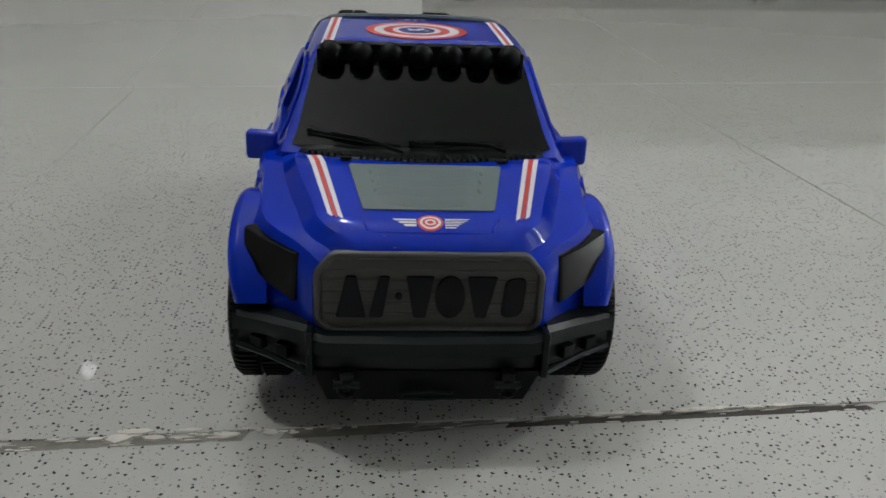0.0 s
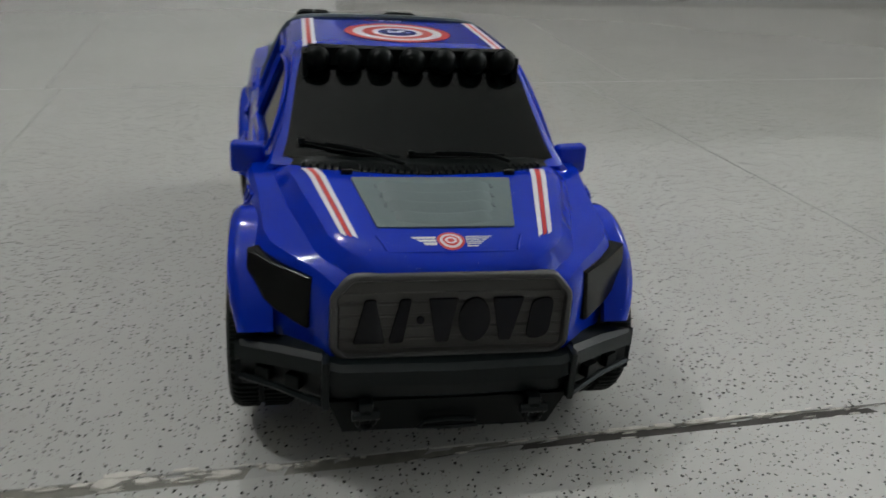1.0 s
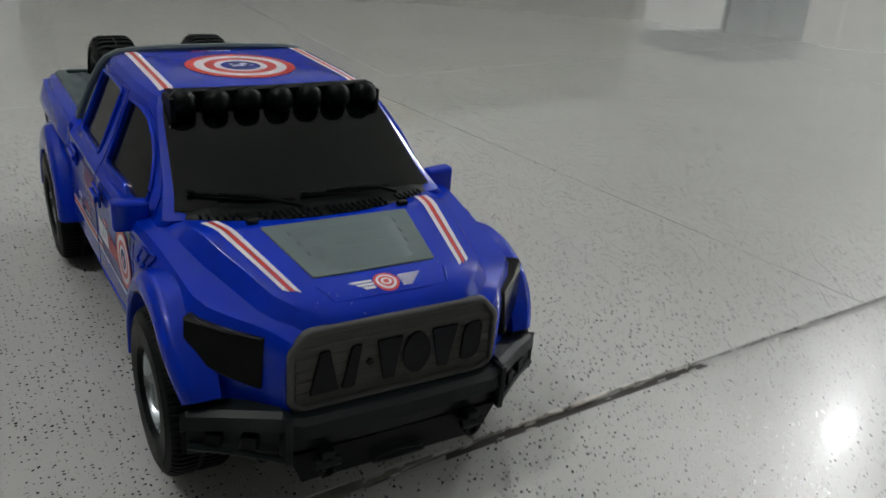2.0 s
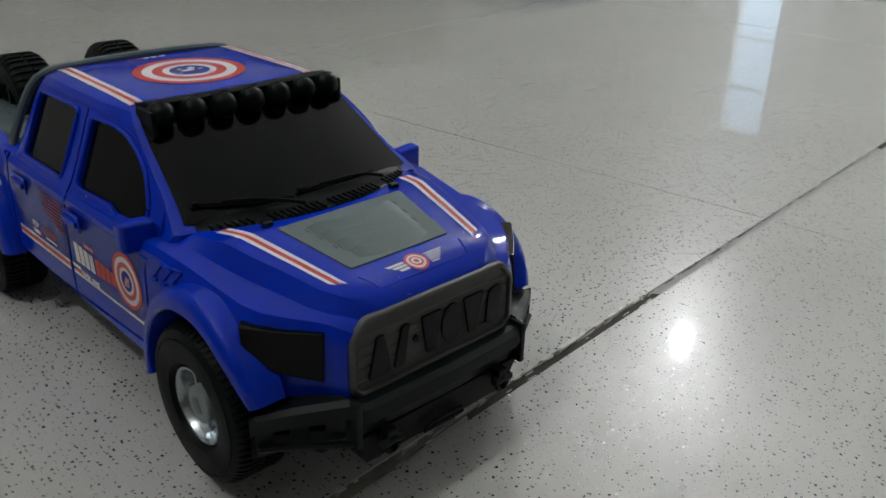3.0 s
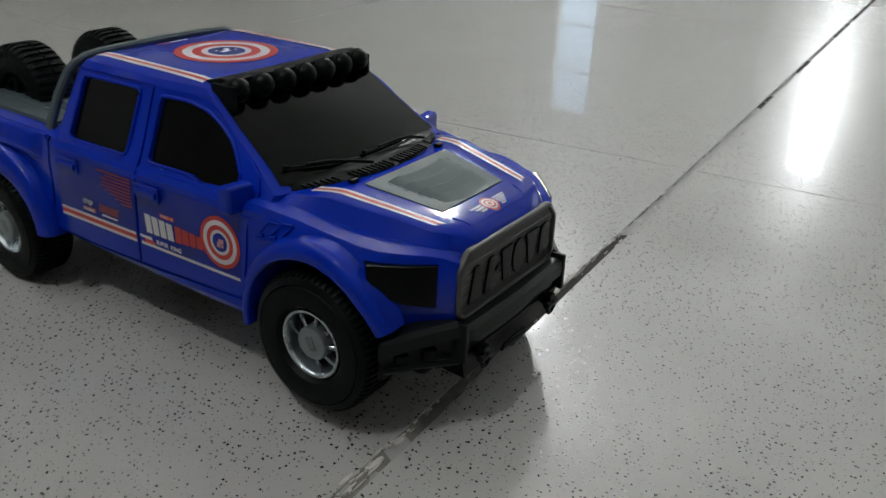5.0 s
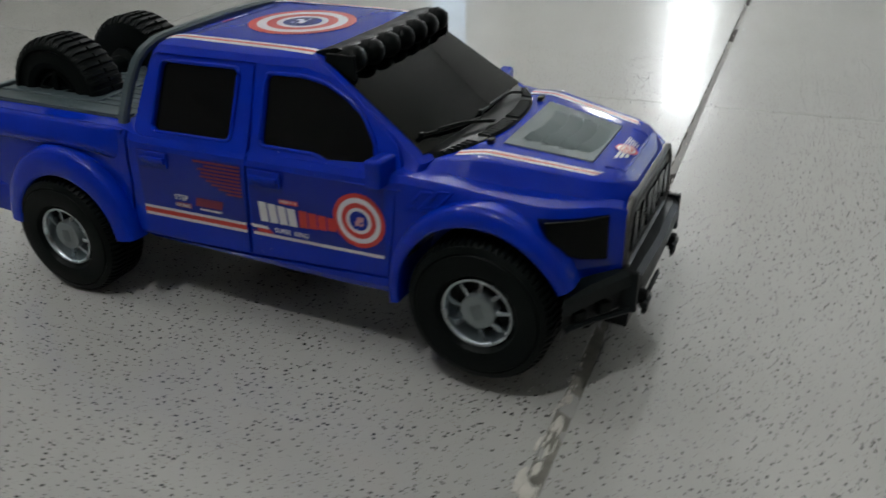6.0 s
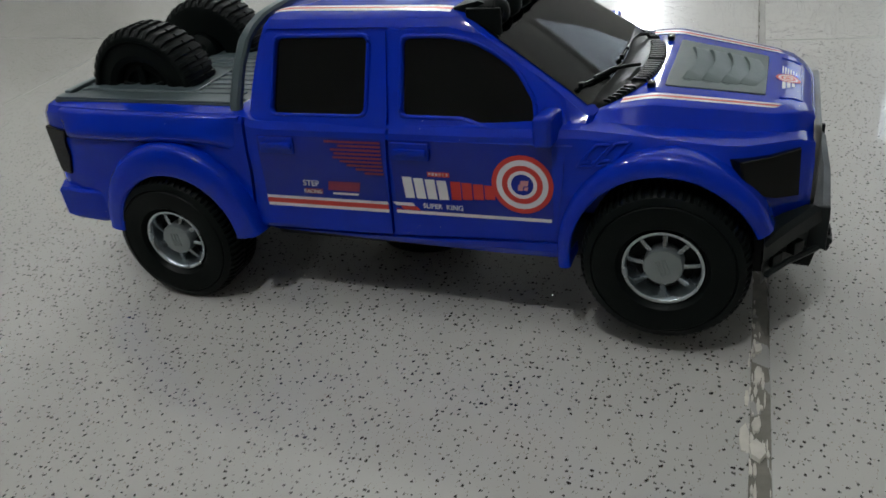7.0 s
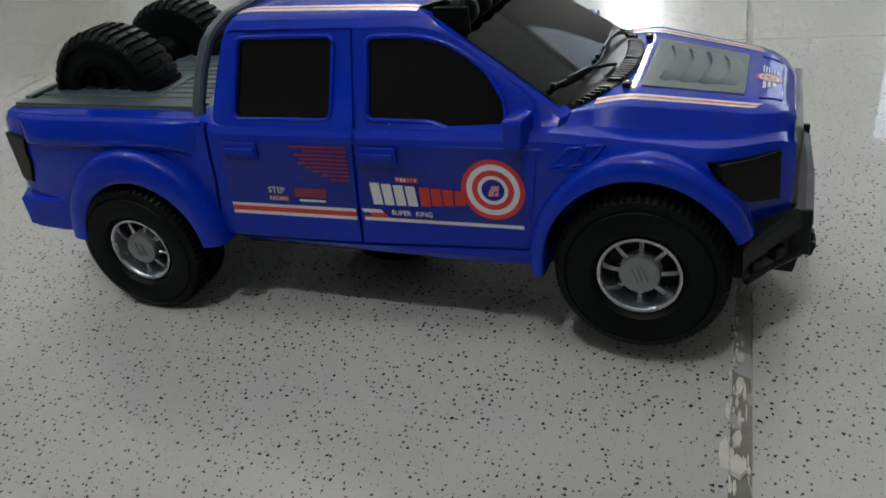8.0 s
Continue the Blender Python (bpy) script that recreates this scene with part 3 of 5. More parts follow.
bm = bmesh.new()
rings = []
for k in np.linspace(-0.90, 0.90, 45):
    x, y, d = cowl_front(k)
    z = top_z((y - d) / MM) * MM
    zr = 0.0903
    rings.append([(x, y - d, z - 0.002), (x, y - d, z + 0.0006), (x, y - d + 0.0012, z + 0.0012), (x, y - d * 0.45, 0.6 * z + 0.4 * zr + 0.0002), (x, y - d * 0.15, zr - 0.0006), (x, y + 0.002, zr + 0.0006), (x, y + 0.002, z - 0.002)])
loft(bm, rings)
cowl = on_truck("cowl_vent", bm, BLACK, "black ribbed cowl vent below the windscreen")
for i in range(36):
    k = -0.80 + 1.60 * i / 35
    if abs(k + 0.02) < 0.03 or 0.47 < abs(k) < 0.54:
        continue
    x, y, d = cowl_front(k)
    z = top_z((y - d) / MM) * MM
    bm = bmesh.new()
    rows = []
    for a, b in ((d * 1.0, 0.0004), (d * 0.96, 0.0019), (d * 0.60, 0.0021), (d * 0.52, 0.0006)):
        rows.append([(x - 0.00048, y - a, z + b - 0.0012), (x + 0.00048, y - a, z + b - 0.0012), (x + 0.00048, y - a, z + b), (x - 0.00048, y - a, z + b)])
    loft(bm, rows)
    part("vent_fin", bm, BLACK, cowl)

for sx in (-1, 1):
    bm = bmesh.new()
    box(bm, (sx * 0.0305 - 0.0022, 0.0062, 0.0880), (sx * 0.0305 + 0.0022, 0.0092, 0.0912), 0.0008)
    part("cowl_knob", bm, GLASS, cowl)

# wipers
for x0, x1, za, zb in ((-0.0500, -0.0095, 93.4, 90.2), (-0.0050, 0.0345, 91.2, 90.6)):
    bm = bmesh.new()
    w0 = 58
    path = [Vector(screen_point(x / MM / w0 * 0.97, za + (zb - za) * t, 0.0016)) for t, x in ((t, x0 + (x1 - x0) * t) for t in np.linspace(0, 1, 9))]
    tube(bm, path, 0.00055, 6)
    wiper = on_truck("wiper", bm, BLACK, "thin black moulded wiper blade")
    bm = bmesh.new()
    e = path[-1]
    tube(bm, [e + Vector((0.001, -0.006, -0.0008)), e + Vector((-0.006, -0.0035, 0.001)), path[5] + Vector((0, -0.0005, 0.0008)), path[2] + Vector((0, -0.0004, 0.0008))], 0.00075, 6)
    part("wiper_arm", bm, BLACK, wiper)
    bm = bmesh.new()
    p = path[0]
    box(bm, p + Vector((-0.0012, -0.001, -0.0008)), p + Vector((0.0012, 0.0008, 0.0012)), 0.0003)
    part("wiper_tip", bm, BLACK, wiper)

# grey hood insert with louvres
def bed_in(bm):
    """Lets a piece drawn at 83.6 mm follow the hood's slope, just proud of it."""
    for v in bm.verts:
        v.co.z += top_z(v.co.y / MM) * MM + 0.0009 - 0.0836


bm = bmesh.new()
INSERT = [(-0.0295, 0.0030), (-0.0232, -0.0325), (0.0232, -0.0325), (0.0295, 0.0030)]
prism(bm, rounded(INSERT, 0.0012, 3), 0.0022, pose(0, 0, 0.0815), 0.0004)
bed_in(bm)
insert = on_truck("hood_insert", bm, GREY, "grey plastic hood insert with louvres")


def louvre(y0, y1, half, high):
    bm = bmesh.new()
    rings = []
    for k in np.linspace(-1, 1, 21):
        x = half * k
        bow = -0.0032 * (1 - abs(k) ** 2)
        e = min(1.0, (1 - abs(k)) * 5)
        rings.append([(x, y0 + bow, 0.0834), (x, y0 + bow, 0.0837), (x, y0 + bow - 0.0003, 0.0838 + high * e), (x, y0 + bow - 0.0012, 0.0838 + high * 0.95 * e), (x, y1 + bow, 0.0837), (x, y1 + bow, 0.0834)])
    loft(bm, rings)
    bed_in(bm)
    part("louvre", bm, GREY, insert)


for i in range(3):
    yy = -0.0020 - 0.0070 * i
    louvre(yy, yy - 0.0066, 0.0200 - 0.0010 * i, 0.0016)
    # slightly proud blocks; their dark colour stands in for the shade in open slots
    for s in (-1, 1):
        bm = bmesh.new()
        xe = s * (0.0210 - 0.0010 * i)
        box(bm, (xe - 0.0005, yy - 0.0036, 0.0830), (xe + 0.0005, yy - 0.0010, 0.0838), 0.0001, seg=1)
        bed_in(bm)
        part("slot_shade_block", bm, DECK, insert, "dark block standing in for a shaded slot")
louvre(-0.0225, -0.0285, 0.0165, 0.0011)
# hood creases
for s in (-1, 1):
    bm = bmesh.new()
    tube(bm, [(s * 0.0240, -0.0375, 0.0833), (s * 0.0220, -0.0425, 0.0823), (s * 0.0212, -0.0448, 0.0812)], 0.0005, 6)
    on_truck("hood_crease", bm, BLUE, sharp=60)
bm = bmesh.new()
tube(bm, [(x, -0.0452, top_z(-45.2) * MM + 0.0002) for x in (-0.0208, -0.0120, 0.0, 0.0120, 0.0208)], 0.0005, 6)
on_truck("hood_lip", bm, BLUE, sharp=60)

# grille
HEX = [(-0.0334, 0.0757), (-0.0391, 0.0690), (-0.0391, 0.0497), (-0.0352, 0.0462), (0.0352, 0.0462), (0.0391, 0.0497), (0.0391, 0.0690), (0.0334, 0.0757)]
face = Matrix(((1, 0, 0, 0), (0, 0, -1, -0.0500), (0, 1, 0, 0), (0, 0, 0, 1)))  # plane x, z; thickness towards the front
bm = bmesh.new()
prism(bm, rounded(HEX, 0.001, 2), 0.0012, face)
grille = on_truck("grille", bm, GRILLE, "dark grey grille panel with raised dark shapes")
bm = bmesh.new()
path = [face @ Vector((x * 0.975, (z - 0.0607) * 0.955 + 0.0607, 0.0015)) for x, z in HEX]
ring = rounded([(p.x, p.z) for p in path], 0.0018, 4)
ring3 = [Vector((x, -0.0513, z)) for x, z in ring]
rings = []
for i, p in enumerate(ring3):
    d = (ring3[(i + 1) % len(ring3)] - ring3[i - 1]).normalized()
    n = Vector((d.z, 0, -d.x))
    rings.append([p + n * 0.0013 + Vector((0, 0.0015, 0)), p + n * 0.0013 + Vector((0, -0.0004, 0)), p + n * 0.0006 + Vector((0, -0.0012, 0)), p - n * 0.0006 + Vector((0, -0.0012, 0)), p - n * 0.0013 + Vector((0, -0.0002, 0)), p - n * 0.0013 + Vector((0, 0.0015, 0))])
rings.append(rings[0])
loft(bm, rings, cap=False)
bmesh.ops.remove_doubles(bm, verts=bm.verts, dist=1e-6)
part("grille_rim", bm, GRILLE_RIM, grille, "lighter grey bevelled rim", sharp=50)
for i in range(5):
    z = 0.0515 + 0.0042 * i
    bm = bmesh.new()
    box(bm, (-0.0366, -0.0516, z - 0.0017), (0.0366, -0.0510, z + 0.0017), 0.0003, seg=1)
    part("grille_slat", bm, GRILLE, grille)
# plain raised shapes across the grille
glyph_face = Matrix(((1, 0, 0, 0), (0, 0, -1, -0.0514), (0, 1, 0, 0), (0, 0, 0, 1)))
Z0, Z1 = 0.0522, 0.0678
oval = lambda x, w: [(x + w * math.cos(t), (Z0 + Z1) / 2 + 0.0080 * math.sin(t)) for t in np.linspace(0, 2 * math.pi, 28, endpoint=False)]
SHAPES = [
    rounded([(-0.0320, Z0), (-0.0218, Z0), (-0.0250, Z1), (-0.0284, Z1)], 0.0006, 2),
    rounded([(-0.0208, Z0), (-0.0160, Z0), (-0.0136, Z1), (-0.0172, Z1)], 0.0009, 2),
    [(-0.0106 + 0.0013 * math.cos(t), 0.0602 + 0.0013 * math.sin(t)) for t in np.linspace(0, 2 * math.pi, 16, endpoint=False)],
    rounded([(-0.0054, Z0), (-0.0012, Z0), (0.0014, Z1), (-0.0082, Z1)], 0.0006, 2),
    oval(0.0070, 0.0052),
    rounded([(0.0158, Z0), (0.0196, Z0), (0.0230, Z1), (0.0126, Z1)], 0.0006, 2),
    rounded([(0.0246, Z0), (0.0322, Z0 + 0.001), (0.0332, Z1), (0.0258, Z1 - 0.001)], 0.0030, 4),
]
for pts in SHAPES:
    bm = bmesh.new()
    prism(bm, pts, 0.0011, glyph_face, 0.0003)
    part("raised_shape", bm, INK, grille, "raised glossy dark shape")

# headlights
for s in (-1, 1):
    q = [Vector((s * 0.0439, -0.0449, 0.0730)), Vector((s * 0.0545, -0.0357, 0.0738)), Vector((s * 0.0640, -0.0256, 0.0750)), Vector((s * 0.0644, -0.0264, 0.0690)), Vector((s * 0.0608, -0.0312, 0.0612)), Vector((s * 0.0545, -0.0376, 0.0577)), Vector((s * 0.0456, -0.0456, 0.0553))]
    c = sum(q, Vector()) / 7
    out = (q[2] - q[0]).cross(q[6] - q[0]).normalized()
    if out.y > 0:
        out = -out
    bm = bmesh.new()
    rings = [[p - out * 0.004 for p in q], [p + out * 0.0011 for p in q], [c + (p - c) * 0.95 + out * 0.0021 for p in q]]
    loft(bm, rings)
    on_truck("headlight", bm, LENS, "black smoked headlight", sharp=25)

# side mirrors
for s in (-1, 1):
    bm = bmesh.new()
    vs = box(bm, (-0.0066, -0.0034, -0.0060), (0.0066, 0.0036, 0.0060), 0.0018, seg=3)
    for v in vs:
        v.co.y += 0.12 * (v.co.x * s) + 0.0002
        v.co.z *= 1.0 - 10.0 * max(0.0, -v.co.x * s)
    bmesh.ops.transform(bm, verts=bm.verts, matrix=pose(s * (0.0648 if s > 0 else 0.0668), 0.0385, 0.0858))
    mirror = on_truck("side_mirror", bm, BLUE, "blue side mirror")
    bm = bmesh.new()
    box(bm, (s * 0.0635 - 0.0040, 0.0355, 0.0775), (s * 0.0635 + 0.0040, 0.0415, 0.0820), 0.0012)
    part("mirror_foot", bm, BLUE, mirror)

# door handles
for s in (-1, 1):
    for yh in (0.1500, 0.0920):
        bm = bmesh.new()
        box(bm, (-0.0004, -0.0078, -0.0036), (0.0008, 0.0078, 0.0036), 0.0006)
        handle = on_truck("door_handle", bm, BLUE)
        bmx = bmesh.new()
        box(bmx, (0.0006, -0.0072, -0.0012), (0.0022, 0.0066, 0.0016), 0.0007)
        part("grip", bmx, BLUE, handle)
        handle.matrix_basis = LEAN @ pose(s * 0.0700, yh, 0.0752) @ Matrix.Diagonal((s, 1, 1, 1))

# bed sides
for s in (-1, 1):
    bm = bmesh.new()
    rings = []
    for t in np.linspace(0, 1, 29):
        y = 0.1668 + 0.0925 * t
        g = math.sin(math.pi * min(1.0, t * 5.5) / 2) * math.cos(0.5 * math.pi * max(0.0, t - 0.86) / 0.14) ** 0.5
        drop = 0.0052 * (1 - min(1.0, t * 5.0)) ** 2
        profile = ((-0.0030, 0.0864), (0.0, 0.0862), (0.0010, 0.0848), (0.0022, 0.0826), (0.0034, 0.0796), (0.0040, 0.0774), (0.0037, 0.0756), (0.0026, 0.0742), (0.0012, 0.0732), (-0.0030, 0.0726))
        rings.append([(s * (0.0690 + dx * (g if dx > 0 else 1.0)), y, z - drop * (i / 9)) for i, (dx, z) in enumerate(profile)])
    loft(bm, rings)
    on_truck("bed_side_bulge", bm, BLUE, sharp=60)

# front bumper: plan points and upper / lower edges
bm = bmesh.new()
PLAN = [(0.0, -0.0570, 0.0470, 0.0330), (0.036, -0.0560, 0.0470, 0.0330), (0.0400, -0.0545, 0.0475, 0.0325), (0.0415, -0.0530, 0.0495, 0.0320), (0.0560, -0.0425, 0.0475, 0.0308), (0.0680, -0.0350, 0.0462, 0.0298), (0.0698, -0.0339, 0.0458, 0.0300)]
rows = []
for x, y, z1, z0 in PLAN:
    back = lambda d: min(y + d, -0.0334)
    rows.append([(x, back(0.014), z1 + 0.0005), (x, back(0.0034), z1), (x, back(0.0008), z1 - 0.0014), (x, back(0.0002), z1 - 0.0062), (x, back(0.0040), z1 - 0.0070), (x, back(0.0044), z0 + 0.001), (x, back(0.0050), z0), (x, back(0.016), z0)])
full = [[(-x, y, z) for x, y, z in r] for r in reversed(rows[1:])] + rows
loft(bm, full)
bumper = on_truck("front_bumper", bm, BUMPER, "charcoal angular front bumper", sharp=20)
bumper.matrix_basis = LEAN @ pose(0, -0.0032, 0)
for s in (-1, 1):
    # lamp pods and ribs in the bumper wings
    for t in (0.30, 0.70):
        x, y = 0.0430 + 0.024 * t, -0.0520 + 0.0175 * t
        bm = bmesh.new()
        box(bm, (-0.0028, -0.0022, -0.0024), (0.0028, 0.0030, 0.0024), 0.0005, pose(s * x, y + 0.0030, 0.0372 - 0.0012 * t, 0, 0, s * 36))
        part("bumper_lamp", bm, BLACK, bumper)
    bm = bmesh.new()
    tube(bm, [(s * 0.0420, -0.0520, 0.0322), (s * 0.0560, -0.0415, 0.0330), (s * 0.0680, -0.0350, 0.0340)], 0.0012, 6)
    part("bumper_brace", bm, BUMPER, bumper)
    bm = bmesh.new()
    box(bm, (s * 0.0408 - 0.0012, -0.0550, 0.0315), (s * 0.0408 + 0.0012, -0.0480, 0.0490), 0.0006)
    part("bumper_corner", bm, BUMPER, bumper)
    # tow shackles
    bm = bmesh.new()
    lathe(bm, [(0.0016, -0.0045), (0.0018, -0.0040), (0.0018, 0.0040), (0.0016, 0.0045)], 12, pose(s * 0.0280, -0.0560, 0.0300), True)
    box(bm, (s * 0.0280 - 0.0024, -0.0570, 0.0288), (s * 0.0280 + 0.0024, -0.0520, 0.0345), 0.0008)
    part("shackle_mount", bm, BUMPER, bumper)
    bm = bmesh.new()
    tube(bm, [(s * 0.0280 + 0.0026 * math.cos(t), -0.0562 - 0.0004 * math.sin(t), 0.0280 + 0.0031 * math.sin(t)) for t in np.linspace(0, 2 * math.pi, 17)], 0.0011, 6)
    part("tow_shackle", bm, BLACK, bumper)
bm = bmesh.new()
skid = [(-0.0400, -0.0525, 0.0330), (0.0400, -0.0525, 0.0330), (0.0350, -0.0505, 0.0200), (-0.0350, -0.0505, 0.0200)]
loft(bm, [[Vector(p) for p in skid], [Vector(p) + Vector((0, 0.016, 0.001)) for p in skid]])
part("skid_plate", bm, BLACK, bumper)
bm = bmesh.new()
tube(bm, [(-0.0100, -0.0533, 0.0225), (-0.0085, -0.0536, 0.0248), (0.0, -0.0537, 0.0256), (0.0085, -0.0536, 0.0248), (0.0100, -0.0533, 0.0225), (0.0, -0.0530, 0.0218), (-0.0100, -0.0533, 0.0225)], 0.0008, 6)
part("skid_ring", bm, BUMPER, bumper)

# rear bumper and tail lights
bm = bmesh.new()
pts = [(0.0600, 0.246), (0.0690, 0.246), (0.0715, 0.256), (0.0700, 0.2730), (0.0620, 0.2780), (0.0, 0.2795)]
ring = pts + [(-x, y) for x, y in reversed(pts[:-1])]
loft(bm, [[(x * 0.97, y - 0.004, 0.0318) for x, y in ring], [(x, y - 0.001, 0.0345) for x, y in ring], [(x, y, 0.0468) for x, y in ring], [(x * 0.985, y - 0.0008, 0.0480) for x, y in ring]])
on_truck("rear_bumper", bm, BLUE, "blue rear bumper", sharp=30)
for s in (-1, 1):
    bm = bmesh.new()
    prism(bm, rounded([(0.2580, 0.0768), (0.2608, 0.0710), (0.2602, 0.0650), (0.2644, 0.0545), (0.2718, 0.0550), (0.2738, 0.0772)], 0.001, 2), 0.0050, pose(s * 0.0695, 0.2585, 0, 0, 0, s * 17) @ pose(-s * 0.0695, 0, 0) @ pose(0, -0.2585, 0) @ side_plane(s, 0.0655), 0.0006)
    on_truck("tail_light", bm, LENS, "black smoked tail light")

# grey bed cover with rails
bm = bmesh.new()
box(bm, (-0.0615, 0.1690, 0.0850), (0.0615, 0.2670, 0.0884), 0.0006)
deck = on_truck("bed_cover", bm, DECK, "dark grey ribbed bed cover")
for i in range(17):
    x = -0.048 + 0.006 * i
    bm = bmesh.new()
    box(bm, (x - 0.0014, 0.1745, 0.0880), (x + 0.0014, 0.2620, 0.0890), 0.0003, seg=1)
    part("deck_rib", bm, DECK, deck)
for s in (-1, 1):
    bm = bmesh.new()
    box(bm, (s * 0.0583 - 0.0028, 0.1700, 0.0880), (s * 0.0583 + 0.0028, 0.2665, 0.0894), 0.0006)
    part("bed_rail", bm, DECK, deck)
bm = bmesh.new()
box(bm, (-0.0555, 0.2625, 0.0880), (0.0555, 0.2662, 0.0904), 0.0009)
part("tail_rail", bm, DECK, deck)
for s in (-1, 1):
    bm = bmesh.new()
    box(bm, (-0.0090 + s * 0.0250 - 0.0150, 0.1990, 0.0880), (-0.0090 + s * 0.0250 + 0.0150, 0.2590, 0.0894), 0.0005)
    part("spare_well", bm, DECK, deck)

# grey roll hoop behind the cab
bm = bmesh.new()
half = [(0.0640, 0.1700, 0.0840), (0.0630, 0.1700, 0.0900), (0.0575, 0.1688, 0.1030), (0.0526, 0.1665, 0.1130), (0.0497, 0.1640, 0.1172), (0.0445, 0.1615, 0.1204), (0.0380, 0.1600, 0.1215), (0.0200, 0.1597, 0.1222), (0.0, 0.1596, 0.1224)]
path = half + [(-x, y, z) for x, y, z in reversed(half[:-1])]
rings = []
for i, p in enumerate(path):
    d = (Vector(path[min(i + 1, len(path) - 1)]) - Vector(path[max(i - 1, 0)]))
    d.y = 0
    d.normalize()
    n = Vector((d.z, 0, -d.x))
    p = Vector(p)
    f = Vector((0, 1, 0))
    rings.append([p + n * a * 0.0015 + f * b * 0.0025 for a, b in ((-1, -1), (-1, 1), (0.3, 1), (1, 0.6), (1, -0.6), (0.3, -1))])
loft(bm, rings)
on_truck("roll_hoop", bm, DECK, "grey plastic hoop over the cab's back edge", sharp=40)

# roof lamp bar
bm = bmesh.new()
rings = []
for x in np.linspace(-0.0425, 0.0425, 13):
    b = 0.0025 * (1 - (x / 0.046) ** 2)
    rings.append([(x, 0.0800 - b, 0.1222), (x, 0.0700 - b, 0.1246), (x, 0.0672 - b, 0.1238), (x, 0.0668 - b, 0.1168), (x, 0.0700 - b, 0.1150), (x, 0.0780 - b, 0.1190)])
loft(bm, rings)
bar = on_truck("lamp_bar", bm, BLACK, "black roof bar with seven round lamps", sharp=40)
for i in range(7):
    x = 0.0131 * (i - 3)
    b = 0.0025 * (1 - (x / 0.046) ** 2)
    m = pose(x, 0.0655 - b, 0.1198, 0, 0, -90) @ pose(0, 0, 0, 0, -8, 0)
    bm = bmesh.new()
    lathe(bm, [(0.0032, -0.0060), (0.0047, -0.0045), (0.0053, -0.0015), (0.0055, 0.0010), (0.0055, 0.0020), (0.0051, 0.0023), (0.0050, 0.0029), (0.0042, 0.0045), (0.0028, 0.0056), (0.0012, 0.0060), (0.0002, 0.0061)], 32, m)
    part("roof_lamp", bm, BLACK, bar)
for s in (-1, 1):
    bm = bmesh.new()
    box(bm, (s * 0.0440 - 0.0012, 0.0605, 0.1125), (s * 0.0440 + 0.0012, 0.0740, 0.1225), 0.0008)
    part("bar_end", bm, BLACK, bar)


# ---- wheels ----
def tread(bm, teeth, profile):
    """A tyre turned round the x axis: (radius, along, depth of the gaps between blocks, shift of the blocks)."""
    steps = teeth * 4
    rings = []
    for r, a, cut, shift in profile:
        ring = []
        for i in range(steps):
            k = (i + round(shift * 4)) % 4
            q = r - (cut if k in (2, 3) else 0.0)
            t = 2 * math.pi * (i + (0.35, -0.35, 0.35, -0.35)[k] * (cut > 0) * -1) / steps
            ring.append(bm.verts.new((a, q * math.cos(t), q * math.sin(t))))
        rings.append(ring)
    for p, q in zip(rings, rings[1:]):
        for i in range(steps):
            bm.faces.new((p[i], p[(i + 1) % steps], q[(i + 1) % steps], q[i]))


DISH = 0.0030  # how far the rim sits back behind the tyre's face


